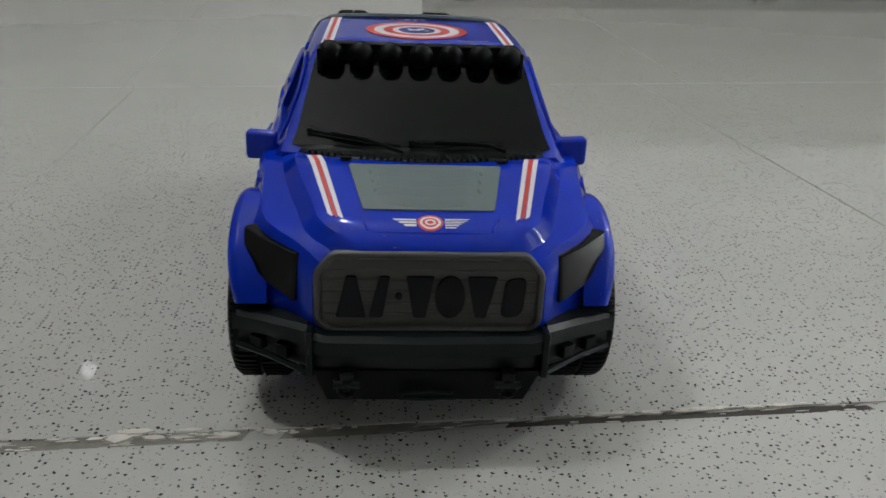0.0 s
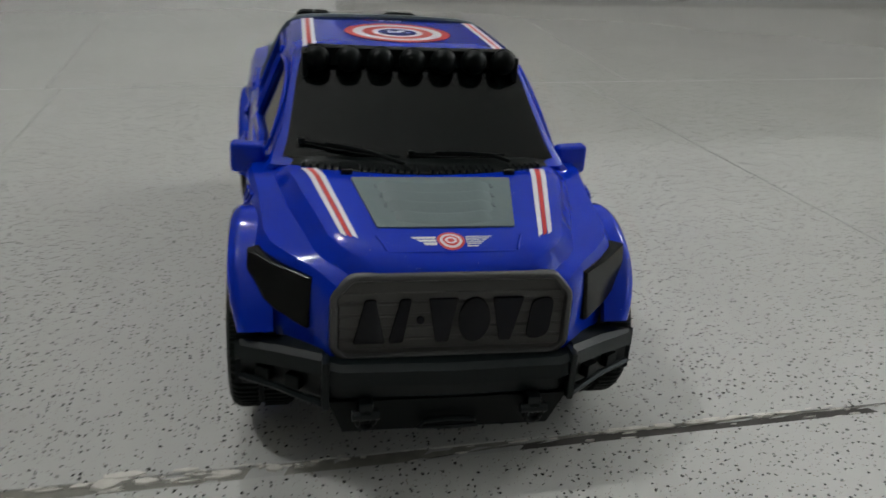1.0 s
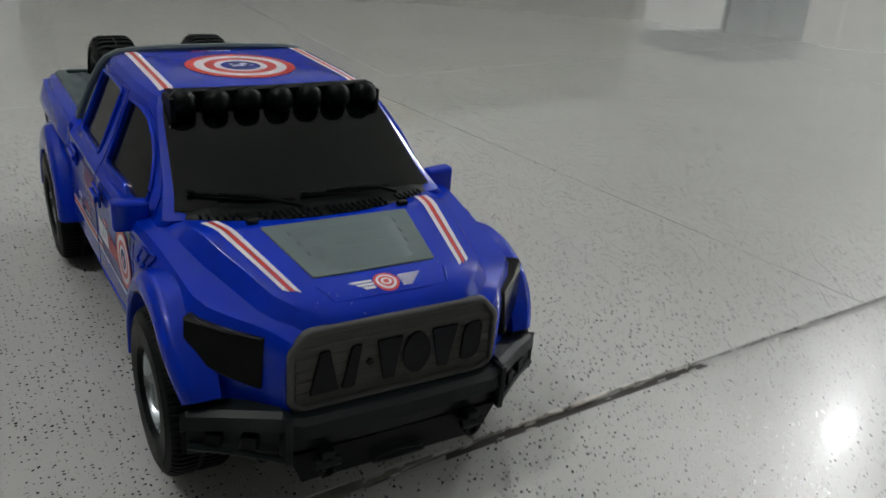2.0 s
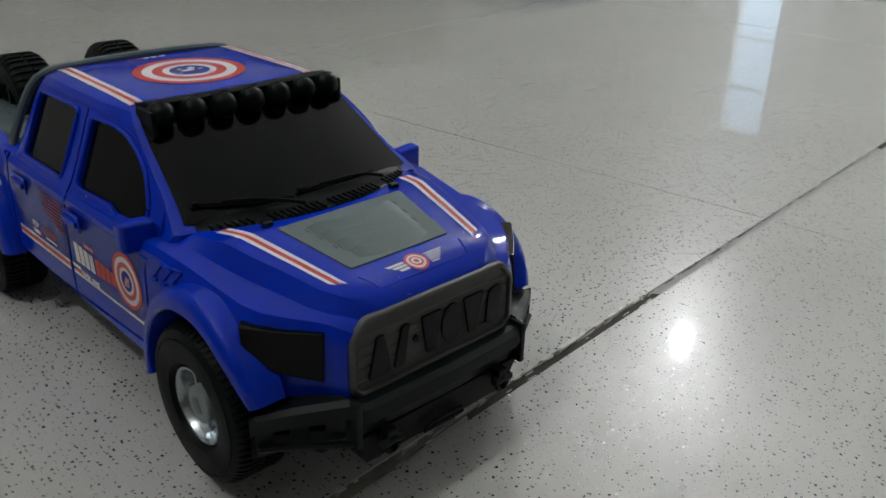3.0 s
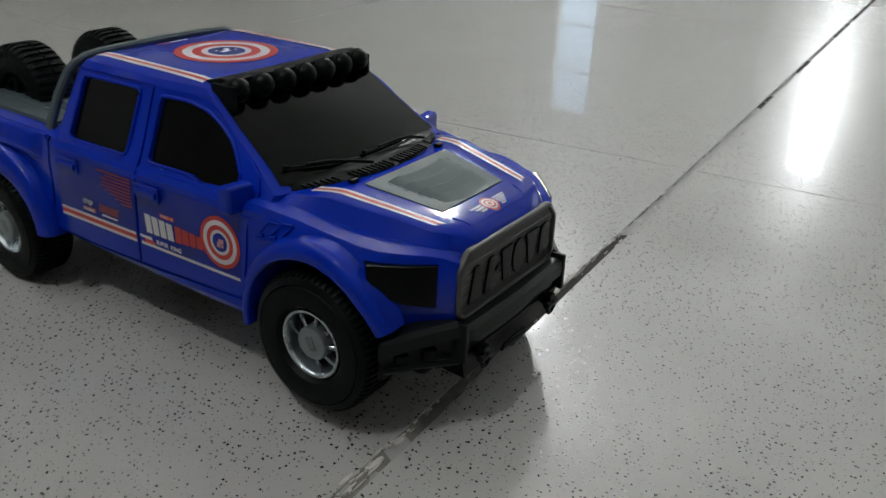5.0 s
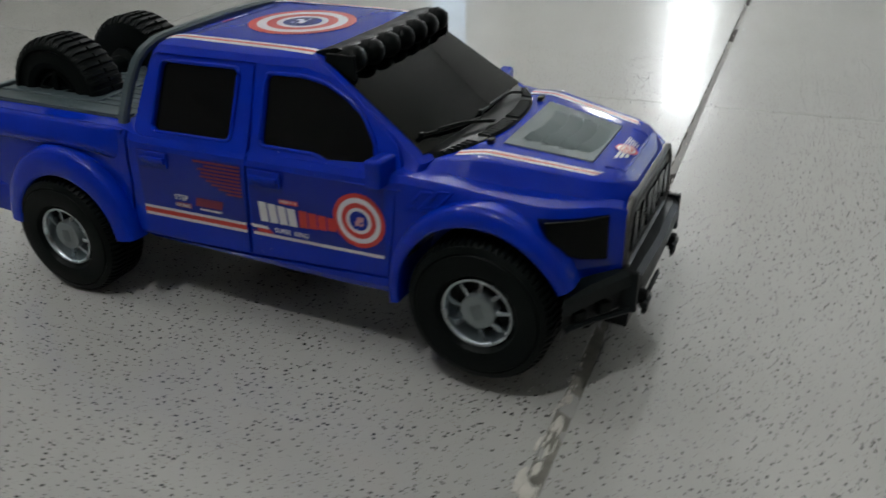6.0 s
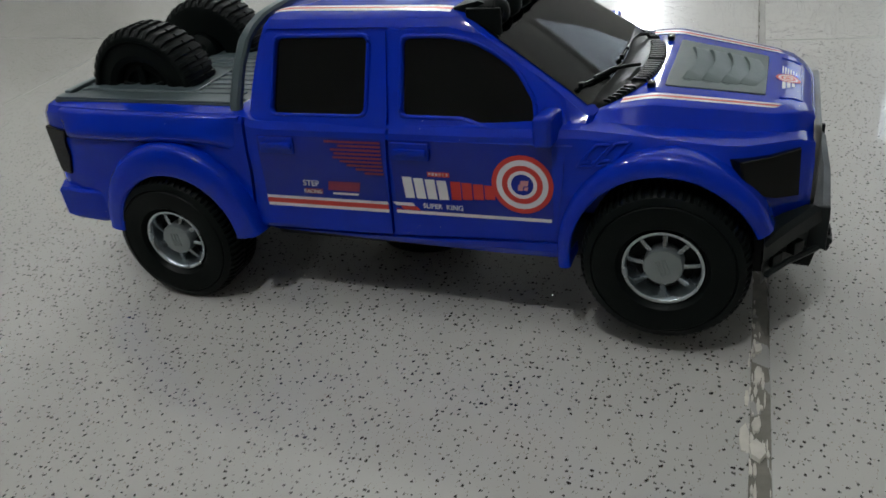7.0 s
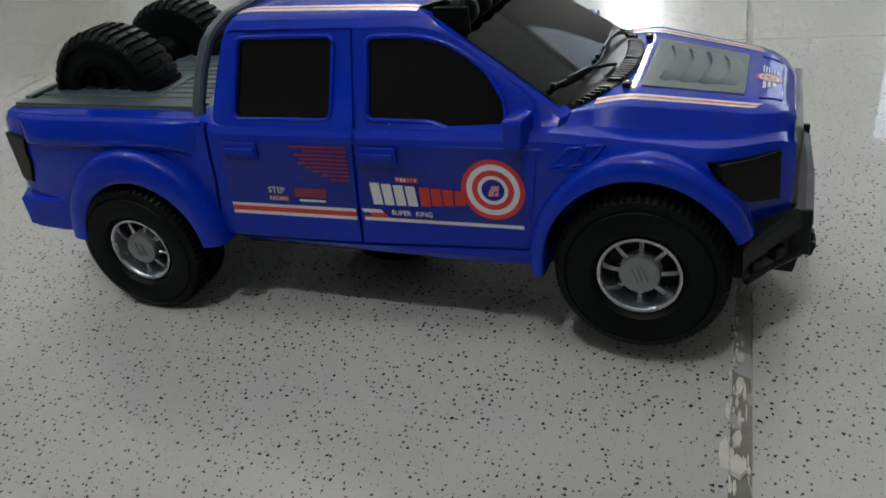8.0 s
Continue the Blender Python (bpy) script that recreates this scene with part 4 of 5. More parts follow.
def road_wheel(R, width, rim_r):
    """A wheel whose outer face looks to +x, axle at its origin."""
    hub = bmesh.new()
    lathe(hub, [(rim_r * 0.99, -width), (rim_r * 0.99, -0.0085), (0.004, -0.0085)], 32)
    wheel = part("wheel", hub, BLACK)
    bm = bmesh.new()
    w = width
    tread(bm, 66, [(rim_r, -w, 0, 0), (R * 0.80, -w, 0, 0), (R * 0.94, -w + 0.0010, 0.0006, 0), (R, -w + 0.0035, 0.0012, 0), (R, -0.0125, 0.0012, 0), (R - 0.0012, -0.0122, 0, 0), (R - 0.0012, -0.0108, 0, 0),
                   (R, -0.0105, 0.0010, 0.5), (R, -0.0045, 0.0010, 0.5), (R * 0.985, -0.0030, 0.0008, 0.5), (R * 0.955, -0.0018, 0.0004, 0.5), (R * 0.94, -0.0014, 0, 0), (R * 0.86, -0.0004, 0, 0), (R * 0.845, -0.0009, 0, 0), (R * 0.83, -0.0003, 0, 0),
                   (R * 0.70, 0.0, 0, 0), (rim_r * 1.14, -0.0006, 0, 0), (rim_r * 1.06, -0.0022, 0, 0), (rim_r * 1.01, -0.0040, 0, 0), (rim_r, -0.006, 0, 0)])
    part("tyre", bm, RUBBER, wheel, "black ribbed tyre", sharp=30)
    bm = bmesh.new()
    lathe(bm, [(rim_r * 1.0, -0.010), (rim_r * 1.0, -0.0015), (rim_r * 1.02, -0.0002), (rim_r * 0.99, 0.0009), (rim_r * 0.92, 0.0008), (rim_r * 0.885, 0.0000), (rim_r * 0.86, -0.0014), (rim_r * 0.80, -0.0040), (rim_r * 0.66, -0.0078), (rim_r * 0.40, -0.0082)], 48)
    for i in range(8):
        m = pose(0, 0, 0, 45 * i + 22, 0, 0)
        vs = box(bm, (-0.0060, -0.0009, rim_r * 0.40), (-0.0012, 0.0009, rim_r * 0.86), 0.0003, None, 1)
        for v in vs:
            v.co.x -= 0.0004 + 0.0040 * max(0.0, v.co.z / rim_r - 0.4)
        bmesh.ops.transform(bm, verts=vs, matrix=m)
    part("rim", bm, SILVER, wheel, "silver eight-spoke rim", m=pose(-DISH, 0, 0), sharp=35)
    bm = bmesh.new()
    c = rim_r * 0.49
    lathe(bm, [(c, -0.006), (c, -0.0006), (c * 0.95, 0.0002), (c * 0.86, 0.0005), (0.0002, 0.0008)], 32)
    for k in (-1, 0, 1):
        box(bm, (0.0004, k * 0.0016 - 0.00045, -0.0030), (0.0012, k * 0.0016 + 0.00045, 0.0034), 0.0002, None, 1)
    part("hub_cap", bm, CAP, wheel, "satin silver hub cap", m=pose(-DISH, 0, 0))
    return wheel


# the front wheels hang clear of the floor, the rear ones stand on it: y, z of the axle, radius, outer face, turn, rim, pose of the axle
LEVEL = pose(0, 0, 0)
WHEELS = [(-0.0030, 0.0345, 0.0306, 0.0732, 22, 0.0150, LEAN), (0.2095, 0.0303, 0.0302, 0.0768, 8, 0.0148, LEVEL)]
for yc, zc, R, xo, turn, rim_r, hung in WHEELS:
    first = road_wheel(R, 0.024, rim_r)
    first.parent = truck
    first.matrix_basis = hung @ pose(-xo, yc, zc, 0, 0, 180) @ pose(0, 0, 0, turn, 0, 0)
    copy_thing(first, hung @ pose(xo, yc, zc) @ pose(0, 0, 0, turn + 20, 0, 0))

# spare wheels standing in the bed
first = None
for s in (-1, 1):
    m = LEAN @ pose(-0.0455 if s < 0 else 0.0275, 0.2312, 0.0861, 0, 0, 180 if s < 0 else 0)
    if first:
        copy_thing(first, m)
        continue
    R, w = 0.0288, 0.0220
    hub = bmesh.new()
    lathe(hub, [(0.0135, -w), (0.0135, -0.0040), (0.0105, -0.0030), (0.0095, -0.0050), (0.0050, -0.0052), (0.0045, -0.0030), (0.0004, -0.0026)], 28)
    first = part("spare_wheel", hub, BLACK, truck, "chunky black spare wheel in the bed", m)
    bm = bmesh.new()
    tread(bm, 40, [(0.0130, -w, 0, 0), (R * 0.80, -w, 0, 0), (R * 0.90, -w + 0.0008, 0.0003, 0), (R * 0.965, -w + 0.0022, 0.0009, 0), (R, -w + 0.0042, 0.0011, 0), (R, -0.0116, 0.0011, 0), (R - 0.0011, -0.0114, 0, 0), (R - 0.0011, -0.0106, 0, 0),
                   (R, -0.0104, 0.0011, 0), (R, -0.0042, 0.0011, 0), (R * 0.965, -0.0022, 0.0009, 0), (R * 0.90, -0.0008, 0.0003, 0), (R * 0.86, -0.0003, 0, 0), (R * 0.82, -0.0002, 0, 0), (R * 0.79, -0.0013, 0, 0), (R * 0.73, -0.0015, 0, 0), (R * 0.60, -0.0004, 0, 0), (0.0145, -0.0012, 0, 0), (0.0130, -0.004, 0, 0)])
    part("tyre", bm, RUBBER, first, "black block-tread tyre", sharp=30)
    bm = bmesh.new()
    for i in range(5):
        box(bm, (-0.0050, -0.0016, 0.0030), (-0.0022, 0.0016, 0.0120), 0.0005, pose(0, 0, 0, 72 * i, 0, 0), 1)
    part("spoke", bm, BLACK, first)
bm = bmesh.new()
lathe(bm, [(0.0085, -0.0240), (0.0090, -0.0230), (0.0090, -0.0120), (0.0060, -0.0100), (0.0060, 0.0100), (0.0090, 0.0120), (0.0090, 0.0230), (0.0085, 0.0240)], 24, pose(-0.0090, 0.2312, 0.0900), True)
on_truck("spare_axle", bm, BLACK, "black shaft between the spare wheels")

# chassis, axles and gearbox underneath
bm = bmesh.new()
box(bm, (-0.040, -0.045, 0.0225), (0.040, 0.262, 0.0450), 0.002)
on_truck("chassis", bm, BLACK, "black plastic underside")
bm = bmesh.new()
box(bm, (-0.0550, 0.0440, 0.0240), (0.0550, 0.1700, 0.0390), 0.004)
on_truck("underbody_pan", bm, BLACK)
bm = bmesh.new()
box(bm, (-0.0560, 0.2460, 0.0250), (0.0560, 0.2690, 0.0400), 0.003)
on_truck("rear_underbody", bm, BLACK)
# unseen black panel under the nose, added to keep light off the floor
bm = bmesh.new()
box(bm, (-0.0465, -0.0420, 0.0210), (0.0465, 0.0440, 0.0400), 0.003)
on_truck("front_light_block", bm, BLACK)
# the drive disc that carries the nose, with its two small wheels on the floor
DISC_Y = 0.116
bm = bmesh.new()
lathe(bm, [(0.0010, 0.0048), (0.0230, 0.0050), (0.0262, 0.0062), (0.0275, 0.0090), (0.0275, 0.0150), (0.0250, 0.0165), (0.0250, 0.0300)], 40, pose(0, DISC_Y, 0, 0, -90, 0))
disc = part("drive_disc", bm, BLACK, truck, "black round drive disc under the chassis")
for sx in (-1, 1):
    bm = bmesh.new()
    lathe(bm, [(0.0060, -0.0025), (0.0070, -0.0018), (0.0070, 0.0018), (0.0060, 0.0025)], 24, pose(sx * 0.0130, DISC_Y, 0.0070), True)
    part("drive_wheel", bm, RUBBER, disc)
for yc, zc, R, xo, _, _, hung in WHEELS:
    bm = bmesh.new()
    lathe(bm, [(0.004, -xo + 0.02), (0.004, xo - 0.02)], 14, pose(0, yc, zc), True)
    part("axle", bm, BLACK, truck, m=hung)
for s in (-1, 1):
    for yc, zc, a, b, *_ in ARCHES:
        bm = bmesh.new()
        box(bm, (s * 0.0405 - 0.0008, yc - a - 0.004, 0.028), (s * 0.0405 + 0.0008, yc + a + 0.004, zc + b + 0.004))
        on_truck("wheel_well", bm, BLACK)

# ---- stickers ----
bpy.context.view_layer.update()
DOWN = (0, 0, -1)
over = [body, cab]


def sticker(name, bm, mats, targets, way, label, lift=0.00022):
    draped(bm, targets, way, lift)
    return on_truck(name, bm, mats, label, sharp=60)


RINGS = [(1.0, 0.84, 1), (0.84, 0.66, 0), (0.66, 0.48, 1), (0.48, 0.36, 0), (0.36, 0.0, 2)]
Z = 0.16
for s in (-1, 1):
    # three bands of each hood stripe, cut slantwise at the front
    bm = bmesh.new()
    for a, b, mi in ((0.0, 0.34, 0), (0.34, 0.66, 1), (0.66, 1.0, 0)):
        at = lambda k, y, x0, w: (s * (x0 + w * k), y, Z)
        strip2d(bm, at(a, 0.0165, 0.0408, 0.0060), at(b, 0.0165, 0.0408, 0.0060), at(b, -0.0390 + 0.0020 * b + 0.0012, 0.0298, 0.0054), at(a, -0.0390 + 0.0020 * a, 0.0298, 0.0054), 2, 24, mi)
    sticker("hood_stripe", bm, [WHITE, RED], over, DOWN, "white and red hood stripe sticker")
    bm = bmesh.new()
    for a, b, mi in ((0.0, 0.34, 0), (0.34, 0.66, 1), (0.66, 1.0, 0)):
        strip2d(bm, (s * (0.0388 + 0.0056 * a), 0.0800, Z), (s * (0.0388 + 0.0056 * b), 0.0800, Z), (s * (0.0378 + 0.0056 * b), 0.1565, Z), (s * (0.0378 + 0.0056 * a), 0.1565, Z), 2, 24, mi)
    sticker("roof_stripe", bm, [WHITE, RED], [cab], DOWN, "white and red roof stripe sticker")
bm = bmesh.new()
rings2d(bm, (0, 0.1135, Z), [(0.0248 * a, 0.0248 * b, i) for a, b, i in RINGS], (1, 0, 0), (0, 1, 0))
sticker("roof_roundel", bm, [WHITE, RED, NAVY], [cab], DOWN, "round red, white and navy ring sticker")
bm = bmesh.new()
for x, y, w, h in ((-0.0012, 0.1130, 0.0062, 0.0035), (0.0022, 0.1160, 0.0035, 0.0040), (-0.0035, 0.1165, 0.0022, 0.0020), (0.0050, 0.1125, 0.0024, 0.0016)):
    strip2d(bm, (x - w / 2, y - h / 2, Z), (x + w / 2, y - h / 2 + 0.0006, Z), (x + w / 2 - 0.0005, y + h / 2, Z), (x - w / 2, y + h / 2 - 0.0005, Z), 2, 2)
sticker("roundel_mark", bm, WHITE, [cab], DOWN, "plain white mark", 0.0004)
bm = bmesh.new()
for i in range(5):
    strip2d(bm, (-0.0130 + 0.004 * i, 0.1480, Z), (-0.0098 + 0.004 * i, 0.1480, Z), (-0.0098 + 0.004 * i, 0.1500, Z), (-0.0130 + 0.004 * i, 0.1500, Z), 1, 1, 0 if i > 1 else 1)
sticker("roof_print", bm, [WHITE, RED], [cab], DOWN, "row of small white and red bars")
# hood badge: rings between two wings of bars
bm = bmesh.new()
EM = (0, -0.0402, Z)
rings2d(bm, EM, [(0.0046 * a, 0.0046 * b, i) for a, b, i in ((1.0, 0.8, 1), (0.8, 0.6, 0), (0.6, 0.42, 1), (0.42, 0.24, 0), (0.24, 0.0, 1))], (1, 0, 0), (0, 1, 0), 32)
badge = sticker("hood_badge", bm, [WHITE, RED], over, DOWN, "small red and white ring badge")
bars = [((-0.0048, y, Z), (-0.0130 + 0.0018 * k, y, Z), (-0.0122 + 0.0018 * k, y - 0.0012, Z), (-0.0048, y - 0.0012, Z)) for k, y in ((k, -0.0381 - 0.0017 * k) for k in range(3))]
bars += [((0.0050, y, Z), (0.0138 - 0.0010 * k, y, Z), (0.0138 - 0.0010 * k, y - 0.0005, Z), (0.0050, y - 0.0005, Z)) for k, y in ((k, -0.0379 - 0.0010 * k) for k in range(6))]
for quad in bars:
    bm = bmesh.new()
    strip2d(bm, *quad, 5, 1)
    draped(bm, over, DOWN, 0.00022)
    part("wing_bar", bm, WHITE, badge)

# fender vents, moulded onto the body: two slanted pockets with raised rims
for s in (-1, 1):
    X = s * 0.12

    def on_body(y, z, lift):
        bm = bmesh.new()
        v = bm.verts.new((X, y, z))
        draped(bm, [body], (-s, 0, 0), lift)
        at = v.co.copy()
        bm.free()
        return at

    vent = None
    for k in range(2):
        y0, z0 = 0.0282 - 0.0066 * k, 0.0718 + 0.0006 * k
        q = [(y0, z0), (y0 - 0.0052, z0 + 0.0004), (y0 - 0.0118, z0 + 0.0078), (y0 - 0.0066, z0 + 0.0078)]
        path = [on_body(a + (c - a) * t, b + (d - b) * t, 0.0002) for (a, b), (c, d) in zip(q, q[1:] + q[:1]) for t in (0, 0.25, 0.5, 0.75)]
        bm = bmesh.new()
        tube(bm, path + path[:2], 0.00062, 8)
        if vent is None:
            vent = on_truck("fender_vent", bm, BLUE, sharp=60)
        else:
            part("vent_rim", bm, BLUE, vent, sharp=60)
        bm = bmesh.new()
        tube(bm, [on_body(y0 - 0.0012 - 0.0034 * t, z0 + 0.0014 + 0.0004 * t, 0.0003) for t in (0, 0.5, 1)], 0.0007, 8)
        part("vent_slat", bm, BLUE, vent, sharp=60)

# door stickers on both sides
for s in (-1, 1):
    IN = (-s, 0, 0)
    X = s * 0.12

    def bar(bm, y0, y1, z0, z1, slant=0.0, mi=0, nu=3):
        strip2d(bm, (X, y0, z0), (X, y1, z0), (X, y1 - slant, z1), (X, y0 - slant, z1), nu, 1, mi)

    def on_side(name, bm, mats, label, lift=0.00030):
        return sticker(name, bm, mats, [body], IN, label, lift)

    for name, y0, y1 in (("rear_door_sticker", 0.1040, 0.1590), ("front_door_sticker", 0.0375, 0.1005)):
        bm = bmesh.new()
        strip2d(bm, (X, y0, 0.0485), (X, y1, 0.0485), (X, y1, 0.0790), (X, y0, 0.0790), 12, 4)
        on_side(name, bm, NAVY, "dark navy door sticker", 0.00014)
    bm = bmesh.new()
    for z0, z1, mi in ((0.0480, 0.0494, 0), (0.0494, 0.0515, 1), (0.0515, 0.0528, 0)):
        bar(bm, 0.1042, 0.1590, z0, z1, 0.0, mi, 10)
    on_side("rear_door_stripe", bm, [WHITE, RED], "white and red door stripe")
    bm = bmesh.new()
    bar(bm, 0.0382, 0.1008, 0.0483, 0.0497, 0.0, 0, 10)
    bar(bm, 0.0905, 0.1008, 0.0499, 0.0515, -0.0015, 1, 3)
    bar(bm, 0.0925, 0.1008, 0.0517, 0.0531, -0.0012, 0, 3)
    on_side("front_door_stripe", bm, [WHITE, RED], "white and red door stripe")
    bm = bmesh.new()
    rings2d(bm, (X, 0.0488, 0.0634), [(0.0118 * a, 0.0118 * b, i) for a, b, i in RINGS], (0, 1, 0), (0, 0, 1))
    on_side("door_roundel", bm, [WHITE, RED, NAVY], "round red, white and navy ring sticker", 0.00042)
    bm = bmesh.new()
    for y, z, w, h in ((0.0482, 0.0641, 0.0030, 0.0022), (0.0496, 0.0623, 0.0020, 0.0024), (0.0476, 0.0619, 0.0014, 0.0014)):
        bar(bm, y - w / 2, y + w / 2, z - h / 2, z + h / 2, 0.0004)
    on_side("roundel_mark", bm, material("pink_print", (0.55, 0.25, 0.30), 0.4), "plain pink mark", 0.00055)
    # bars that stand for the printed name
    bm = bmesh.new()
    for i in range(4):
        y = 0.0962 - 0.0047 * i
        bar(bm, y - 0.0039, y, 0.0552, 0.0642 - 0.0003 * i, -0.0007, 0)
    for i in range(4):
        y = 0.0771 - 0.0045 * i
        bar(bm, y - 0.0040, y, 0.0555 + 0.0003 * i, 0.0632 - 0.0003 * i, 0.0, 1)
    bar(bm, 0.0772, 0.0862, 0.0648, 0.0668, 0.0, 1)
    for i in range(6):
        y = 0.0857 - 0.0014 * i
        strip2d(bm, (X + s * 0.0001, y - 0.0009, 0.0652), (X, y, 0.0652), (X, y, 0.0664), (X, y - 0.0009, 0.0664), 1, 1, 2)
    on_side("name_print", bm, [WHITE, RED, WHITE], "white and red bars of print")
    # hatched red patch
    bm = bmesh.new()
    for i in range(9):
        z = 0.0780 - 0.0016 * i
        y1 = (0.1285, 0.1228, 0.1262, 0.1248, 0.1255, 0.1225, 0.1198, 0.1162, 0.1125)[i]
        bar(bm, 0.1045, y1, z - 0.0009, z, 0.0, 0, 6)
    on_side("hatched_print", bm, DARKRED, "dark red hatched print", 0.00042)
    bm = bmesh.new()
    bar(bm, 0.1325, 0.1405, 0.0545, 0.0568, 0.0, 1)
    bar(bm, 0.1160, 0.1300, 0.0565, 0.0605, 0.0008, 1)
    bar(bm, 0.1165, 0.1280, 0.0547, 0.0556, 0.0, 0)
    on_side("small_print", bm, [WHITE, DARKRED], "small red and white bars of print")
    facing = Matrix(((0, 0, s, s * 0.0705), (s, 0, 0, 0), (0, 1, 0, 0), (0, 0, 0, 1)))
    ys = 0.1408 if s < 0 else 0.1330
    words("STEP", 0.0036, facing @ pose(s * ys, 0.0592, 0), "print", WHITE, truck, LEAN)
    words("RACING", 0.0022, facing @ pose(s * ys, 0.0557, 0.0001), "print", WHITE, truck, LEAN)
    ys = 0.0888 if s < 0 else 0.0680
    words("SUPER  KING", 0.0029, facing @ pose(s * ys, 0.0527, 0), "print", WHITE, truck, LEAN)


# ---- low furniture beyond the truck, seen mirrored in the floor ----
bench = tagged(new("low_bench"), "long low grey-brown bench with a dark gap beneath", "bench")
bench.location = (0.12, 1.90, 0)
bm = bmesh.new()
box(bm, (0.0, 0.0, 0.13), (1.78, 0.80, 0.46), 0.012)
part("body", bm, BENCH, bench)
bm = bmesh.new()
box(bm, (0.01, 0.01, 0.462), (1.77, 0.79, 0.52), 0.02)
part("seat_pad", bm, BENCH, bench)
for x, y in ((0.08, 0.10), (0.08, 0.70), (0.89, 0.10), (0.89, 0.70), (1.70, 0.10), (1.70, 0.70)):
    bm = bmesh.new()
    box(bm, (x - 0.03, y - 0.03, 0.0), (x + 0.03, y + 0.03, 0.131), 0.004)
    part("leg", bm, WOOD, bench)
# dark board added across the gap; its colour stands in for the shade there
bm = bmesh.new()
box(bm, (0.05, 0.16, 0.0), (1.73, 0.19, 0.129), 0.002)
part("gap_shade_board", bm, WOOD, bench)
bm = bmesh.new()
box(bm, (0.0, 0.0, 0.0), (0.33, 0.28, 0.285), 0.012)
tagged(part("storage_box", bm, FRAME, None, "", pose(1.945, 1.90, 0, 0, 0, -9)), "plain white storage box on the floor", "box")
chest = tagged(new("small_cabinet"), "dark blue-grey small cabinet on a black plinth", "cabinet")
chest.location = (2.30, 1.88, 0)
bm = bmesh.new()
box(bm, (0.0, 0.0, 0.10), (0.44, 0.40, 0.42), 0.006)
part("body", bm, CHEST, chest)
bm = bmesh.new()
box(bm, (0.012, 0.012, 0.0), (0.428, 0.39, 0.101), 0.003)
part("plinth", bm, WOOD, chest)
for k in range(2):
    bm = bmesh.new()
    box(bm, (0.006 + 0.217 * k, -0.018, 0.108), (0.006 + 0.217 * k + 0.211, -0.001, 0.412), 0.004)
    part("door", bm, CHEST, chest)

# ---- floor: tiles, bedding and joints ----
TURN, TSIZE, GAP, WIDE = 2.1, 0.555, 0.0007, 0.0076
GRID = pose(0.314, -0.0255, 0, 0, 0, TURN)
floor_bm = bmesh.new()
box(floor_bm, (W - 0.2, SOUTH - 0.2, -0.12), (EAST + 0.2, NORTH + 0.2, -0.0007))
ground = tagged(part("floor", floor_bm, PALE_GROUT), "polished cream speckled tile floor with worn joints", "floor", kind="structure")


def tile_mesh(lo, hi, cuts=(), narrow=(0.0, 0.0)):
    """A tile; cuts shift one of its sides: which one (-1, 1), by how much at its near and at its far end; narrow closes the wide joint by so much at its two ends."""
    bm = bmesh.new()
    vs = box(bm, lo, hi)
    for v in vs:
        near, sign = v.co.y < 0, 1 if v.co.x > 0 else -1
        if narrow[0] or narrow[1]:
            if (v.co.y < 0) == (lo[1] > -h + GAP):
                v.co.y += (narrow[0] if sign < 0 else narrow[1]) * (-1 if near else 1)
        for side, at_near, at_far in cuts:
            if side == sign:
                v.co.x += at_near if near else at_far
    top = [e for e in bm.edges if all(abs(v.co.z - hi[2]) < 1e-6 for v in e.verts)]
    bmesh.ops.bevel(bm, geom=top, offset=0.0002, segments=1, profile=0.5, affect="EDGES")
    return mesh_of("tile", bm, TILE, 15)


h = TSIZE / 2
LOW, HIGH = (-h + GAP / 2, -h + WIDE / 2, -0.010), (h - GAP / 2, h - GAP / 2, 0.0)
LOW2, HIGH2 = (-h + GAP / 2, -h + GAP / 2, -0.010), (h - GAP / 2, h - WIDE / 2, 0.0)
plain = tile_mesh((-h + GAP / 2, -h + GAP / 2, -0.010), (h - GAP / 2, h - GAP / 2, 0.0))
above, below = tile_mesh(LOW, HIGH), tile_mesh(LOW2, HIGH2)
# the tiles on both sides of the wide joint are cut a little askew
TIGHT = 0.0015
skewed = {(0, -1): tile_mesh(LOW, HIGH, ((-1, -0.004, 0.013), (1, 0.005, -0.053)), (0.0, TIGHT)), (0, 0): tile_mesh(LOW, HIGH, ((-1, 0.005, -0.053),), (TIGHT, TIGHT)), (0, -2): tile_mesh(LOW, HIGH, ((1, -0.004, 0.013),)),
          (-1, -1): tile_mesh(LOW2, HIGH2, ((1, 0.060, 0.005),), (0.0, TIGHT)), (-1, 0): tile_mesh(LOW2, HIGH2, ((-1, 0.060, 0.005),), (TIGHT, TIGHT))}
above_tight, below_tight = tile_mesh(LOW, HIGH, (), (TIGHT, TIGHT)), tile_mesh(LOW2, HIGH2, (), (TIGHT, TIGHT))
for i in range(-13, 12):
    for j in range(-10, 11):
        at = GRID @ Vector(((i + 0.5) * TSIZE, (j + 0.5) * TSIZE, 0))
        if not (W - 0.5 < at.x < EAST + 0.5 and SOUTH - 0.5 < at.y < NORTH + 0.5):
            continue
        ob = new("tile", skewed[j, i] if (j, i) in skewed else (above_tight if i > 0 else above) if j == 0 else (below_tight if i > 0 else below) if j == -1 else plain)
        ob.parent = ground
        ob.matrix_basis = GRID @ pose((i + 0.5) * TSIZE, (j + 0.5) * TSIZE, 0.0)

rng = random.Random(5)
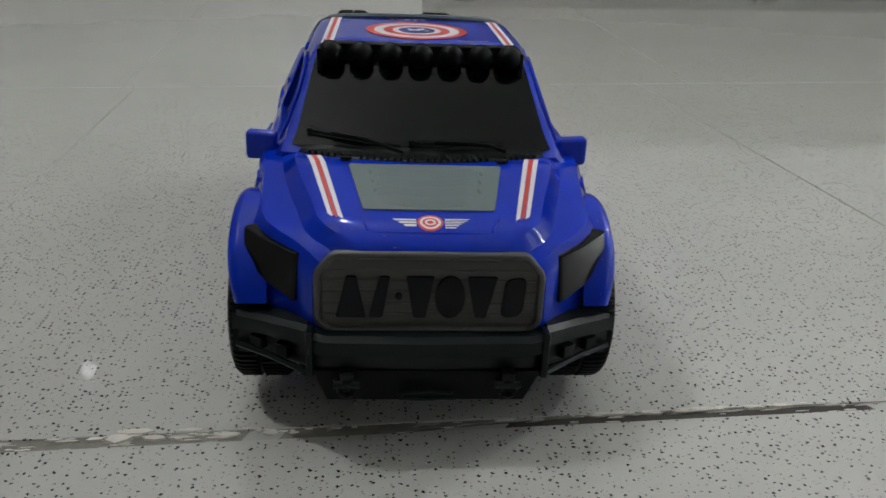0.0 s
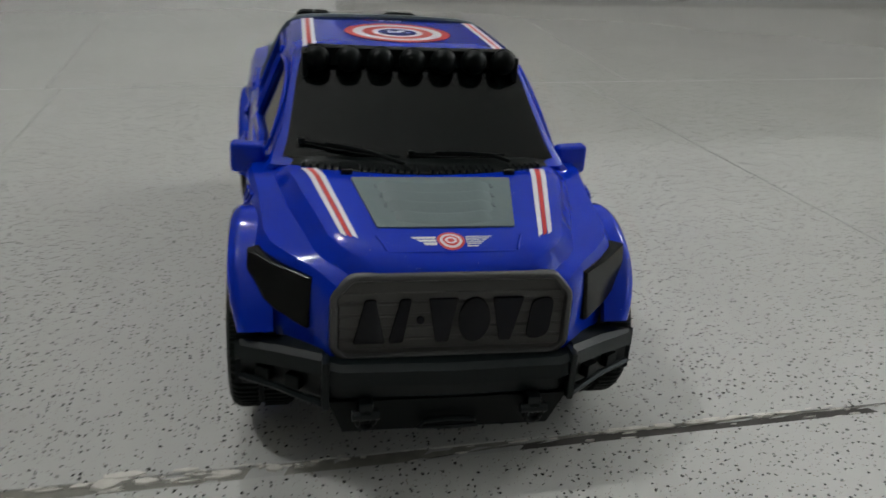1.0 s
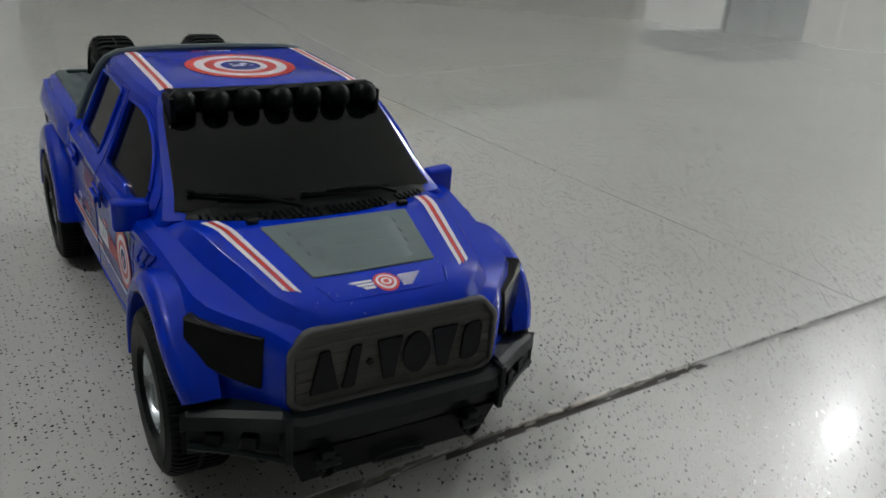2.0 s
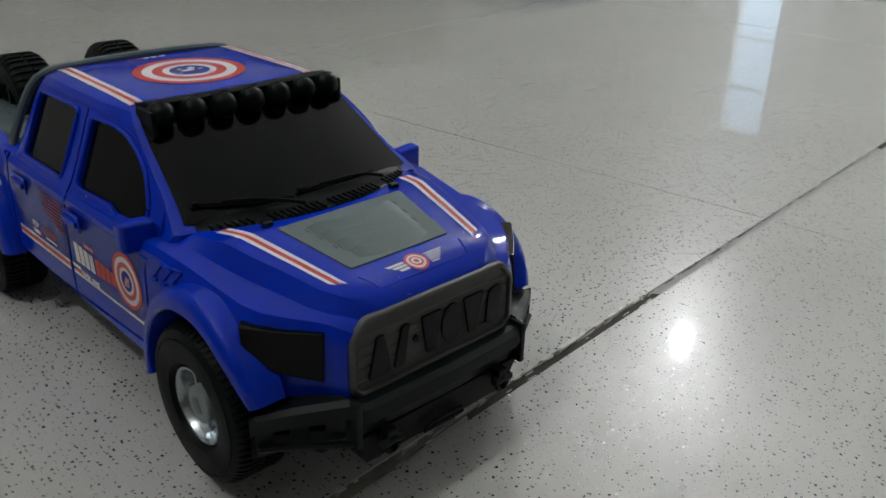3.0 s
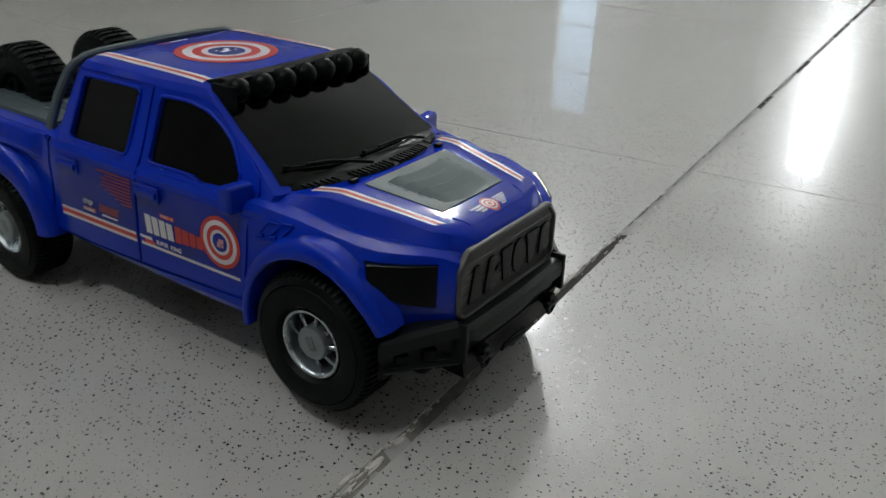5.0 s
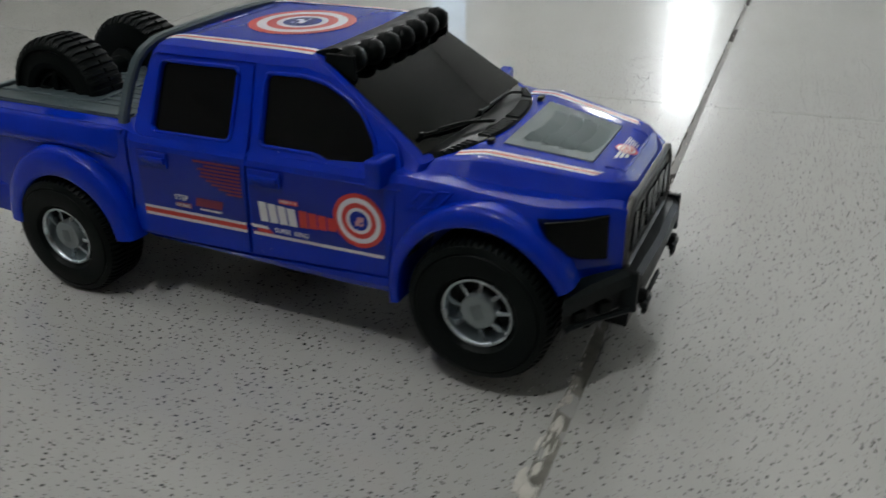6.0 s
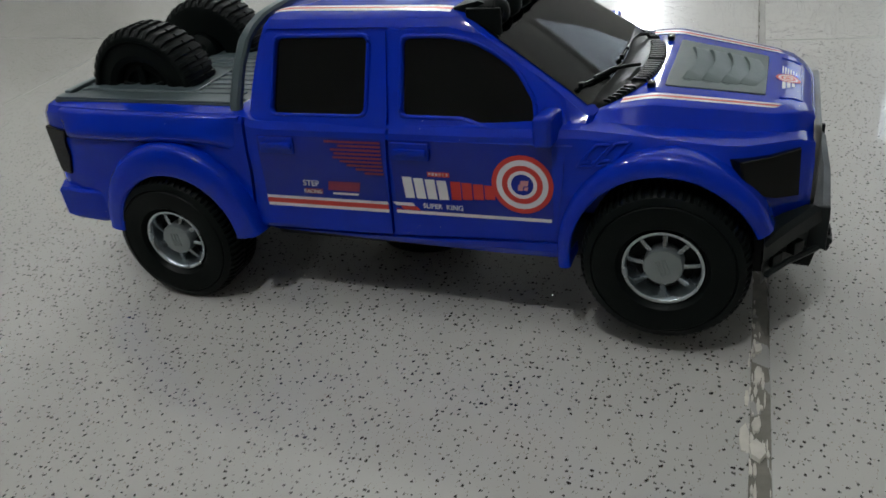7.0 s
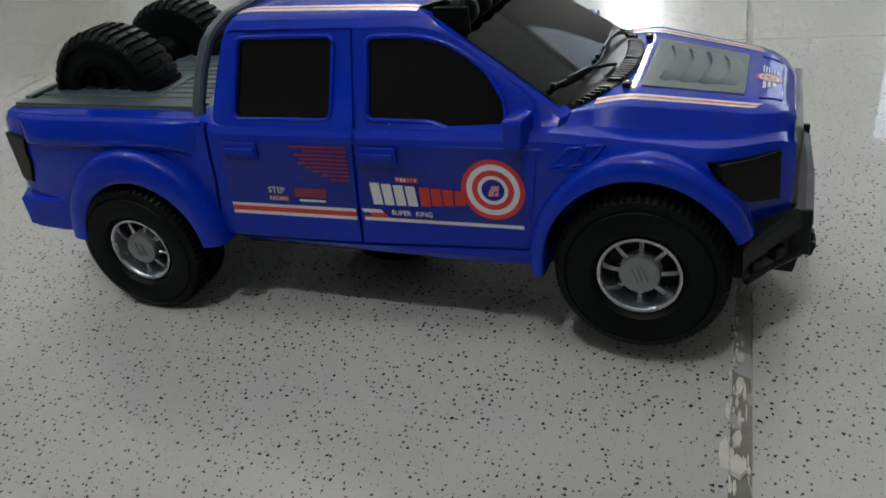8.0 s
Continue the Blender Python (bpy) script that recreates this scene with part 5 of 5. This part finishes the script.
# cement in the wide joint, uneven
bm = bmesh.new()
n = 420
rows = []
for k in range(n + 1):
    x = -1.2 + 2.4 * k / n
    lift = lambda q: -0.0006 + 0.0009 * noise.noise(Vector((x * 60, q, 0))) + 0.0005 * noise.noise(Vector((x * 240, q, 3)))
    deep = -0.0011 if noise.noise(Vector((x * 9, 7.7, 0))) > -0.1 else -0.0007
    open_part = min(1.0, max(0.0, (x + 0.35) / 0.09))  # the joint has lost its cement further along
    edge = -0.0040 + 0.0058 * open_part + 0.0005 * noise.noise(Vector((x * 40, 1.5, 0)))
    rows.append([GRID @ Vector((x, y, z)) for y, z in ((-0.0046, deep + 0.0003), (edge - 0.0006, deep), (edge, lift(3)), (edge + 0.0012, lift(2)), (0.0028, lift(1)), (0.0042, -0.0002 + 0.4 * lift(0)))])
grid = [[bm.verts.new(p) for p in r] for r in rows]
for a, b in zip(grid, grid[1:]):
    for i in range(5):
        bm.faces.new((a[i], a[i + 1], b[i + 1], b[i])).material_index = 1 if i < 2 else 0
tagged(part("joint_cement", bm, [GROUT, GROUT_DARK], ground, "uneven grey cement in the joint"), kind="stuff")
# dry white chips along the joint
bm = bmesh.new()


def chip(x, y, rx, ry, high):
    k = rng.randint(6, 9)
    a0 = rng.random() * 6
    ring = []
    for i in range(k):
        t = a0 + 2 * math.pi * i / k
        r = rng.uniform(0.6, 1.05)
        ring.append((x + rx * r * math.cos(t), y + ry * r * math.sin(t)))
    lo = [bm.verts.new(GRID @ Vector((px, py, -0.0016))) for px, py in ring]
    hi = [bm.verts.new(GRID @ Vector((x + (px - x) * 0.86, y + (py - y) * 0.8, high * rng.uniform(0.6, 1.1)))) for px, py in ring]
    bm.faces.new(hi)
    for i in range(k):
        bm.faces.new((lo[i], lo[(i + 1) % k], hi[(i + 1) % k], hi[i]))


for k in range(170):
    x = rng.choice((rng.uniform(-0.60, -0.36), rng.uniform(-0.60, -0.16), rng.uniform(-0.26, -0.05), rng.uniform(-0.9, 0.6)))
    chip(x, rng.choice((rng.uniform(-0.0034, 0.0034), rng.uniform(0.0022, 0.0042))), rng.uniform(0.0010, 0.0048), rng.uniform(0.00025, 0.0008), rng.uniform(-0.0007, 0.0002))
for k in range(46):
    x = rng.uniform(-0.245, -0.165)
    chip(x, rng.uniform(0.0018, 0.0040), rng.uniform(0.0020, 0.0075), rng.uniform(0.0004, 0.0010), rng.uniform(0.0, 0.0004))
for k in range(60):
    x = rng.uniform(-0.60, -0.385)
    chip(x, rng.uniform(-0.0020, 0.0042), rng.uniform(0.0015, 0.0060), rng.uniform(0.0004, 0.0012), rng.uniform(-0.0003, 0.0004))
for x, y, rx, ry, high in ((-0.4240, 0.0050, 0.0095, 0.0030, 0.0006), (-0.4275, 0.0008, 0.0062, 0.0036, 0.0009), (-0.4020, 0.0046, 0.0060, 0.0012, 0.0004), (-0.3880, 0.0006, 0.0070, 0.0018, 0.0003), (-0.3720, 0.0010, 0.0040, 0.0020, 0.0003), (-0.4150, 0.0012, 0.0055, 0.0022, 0.0002)):
    chip(x, y, rx, ry, high)
tagged(part("joint_chips", bm, FLAKE, ground, "flaked dry white cement chips", sharp=20), kind="stuff")
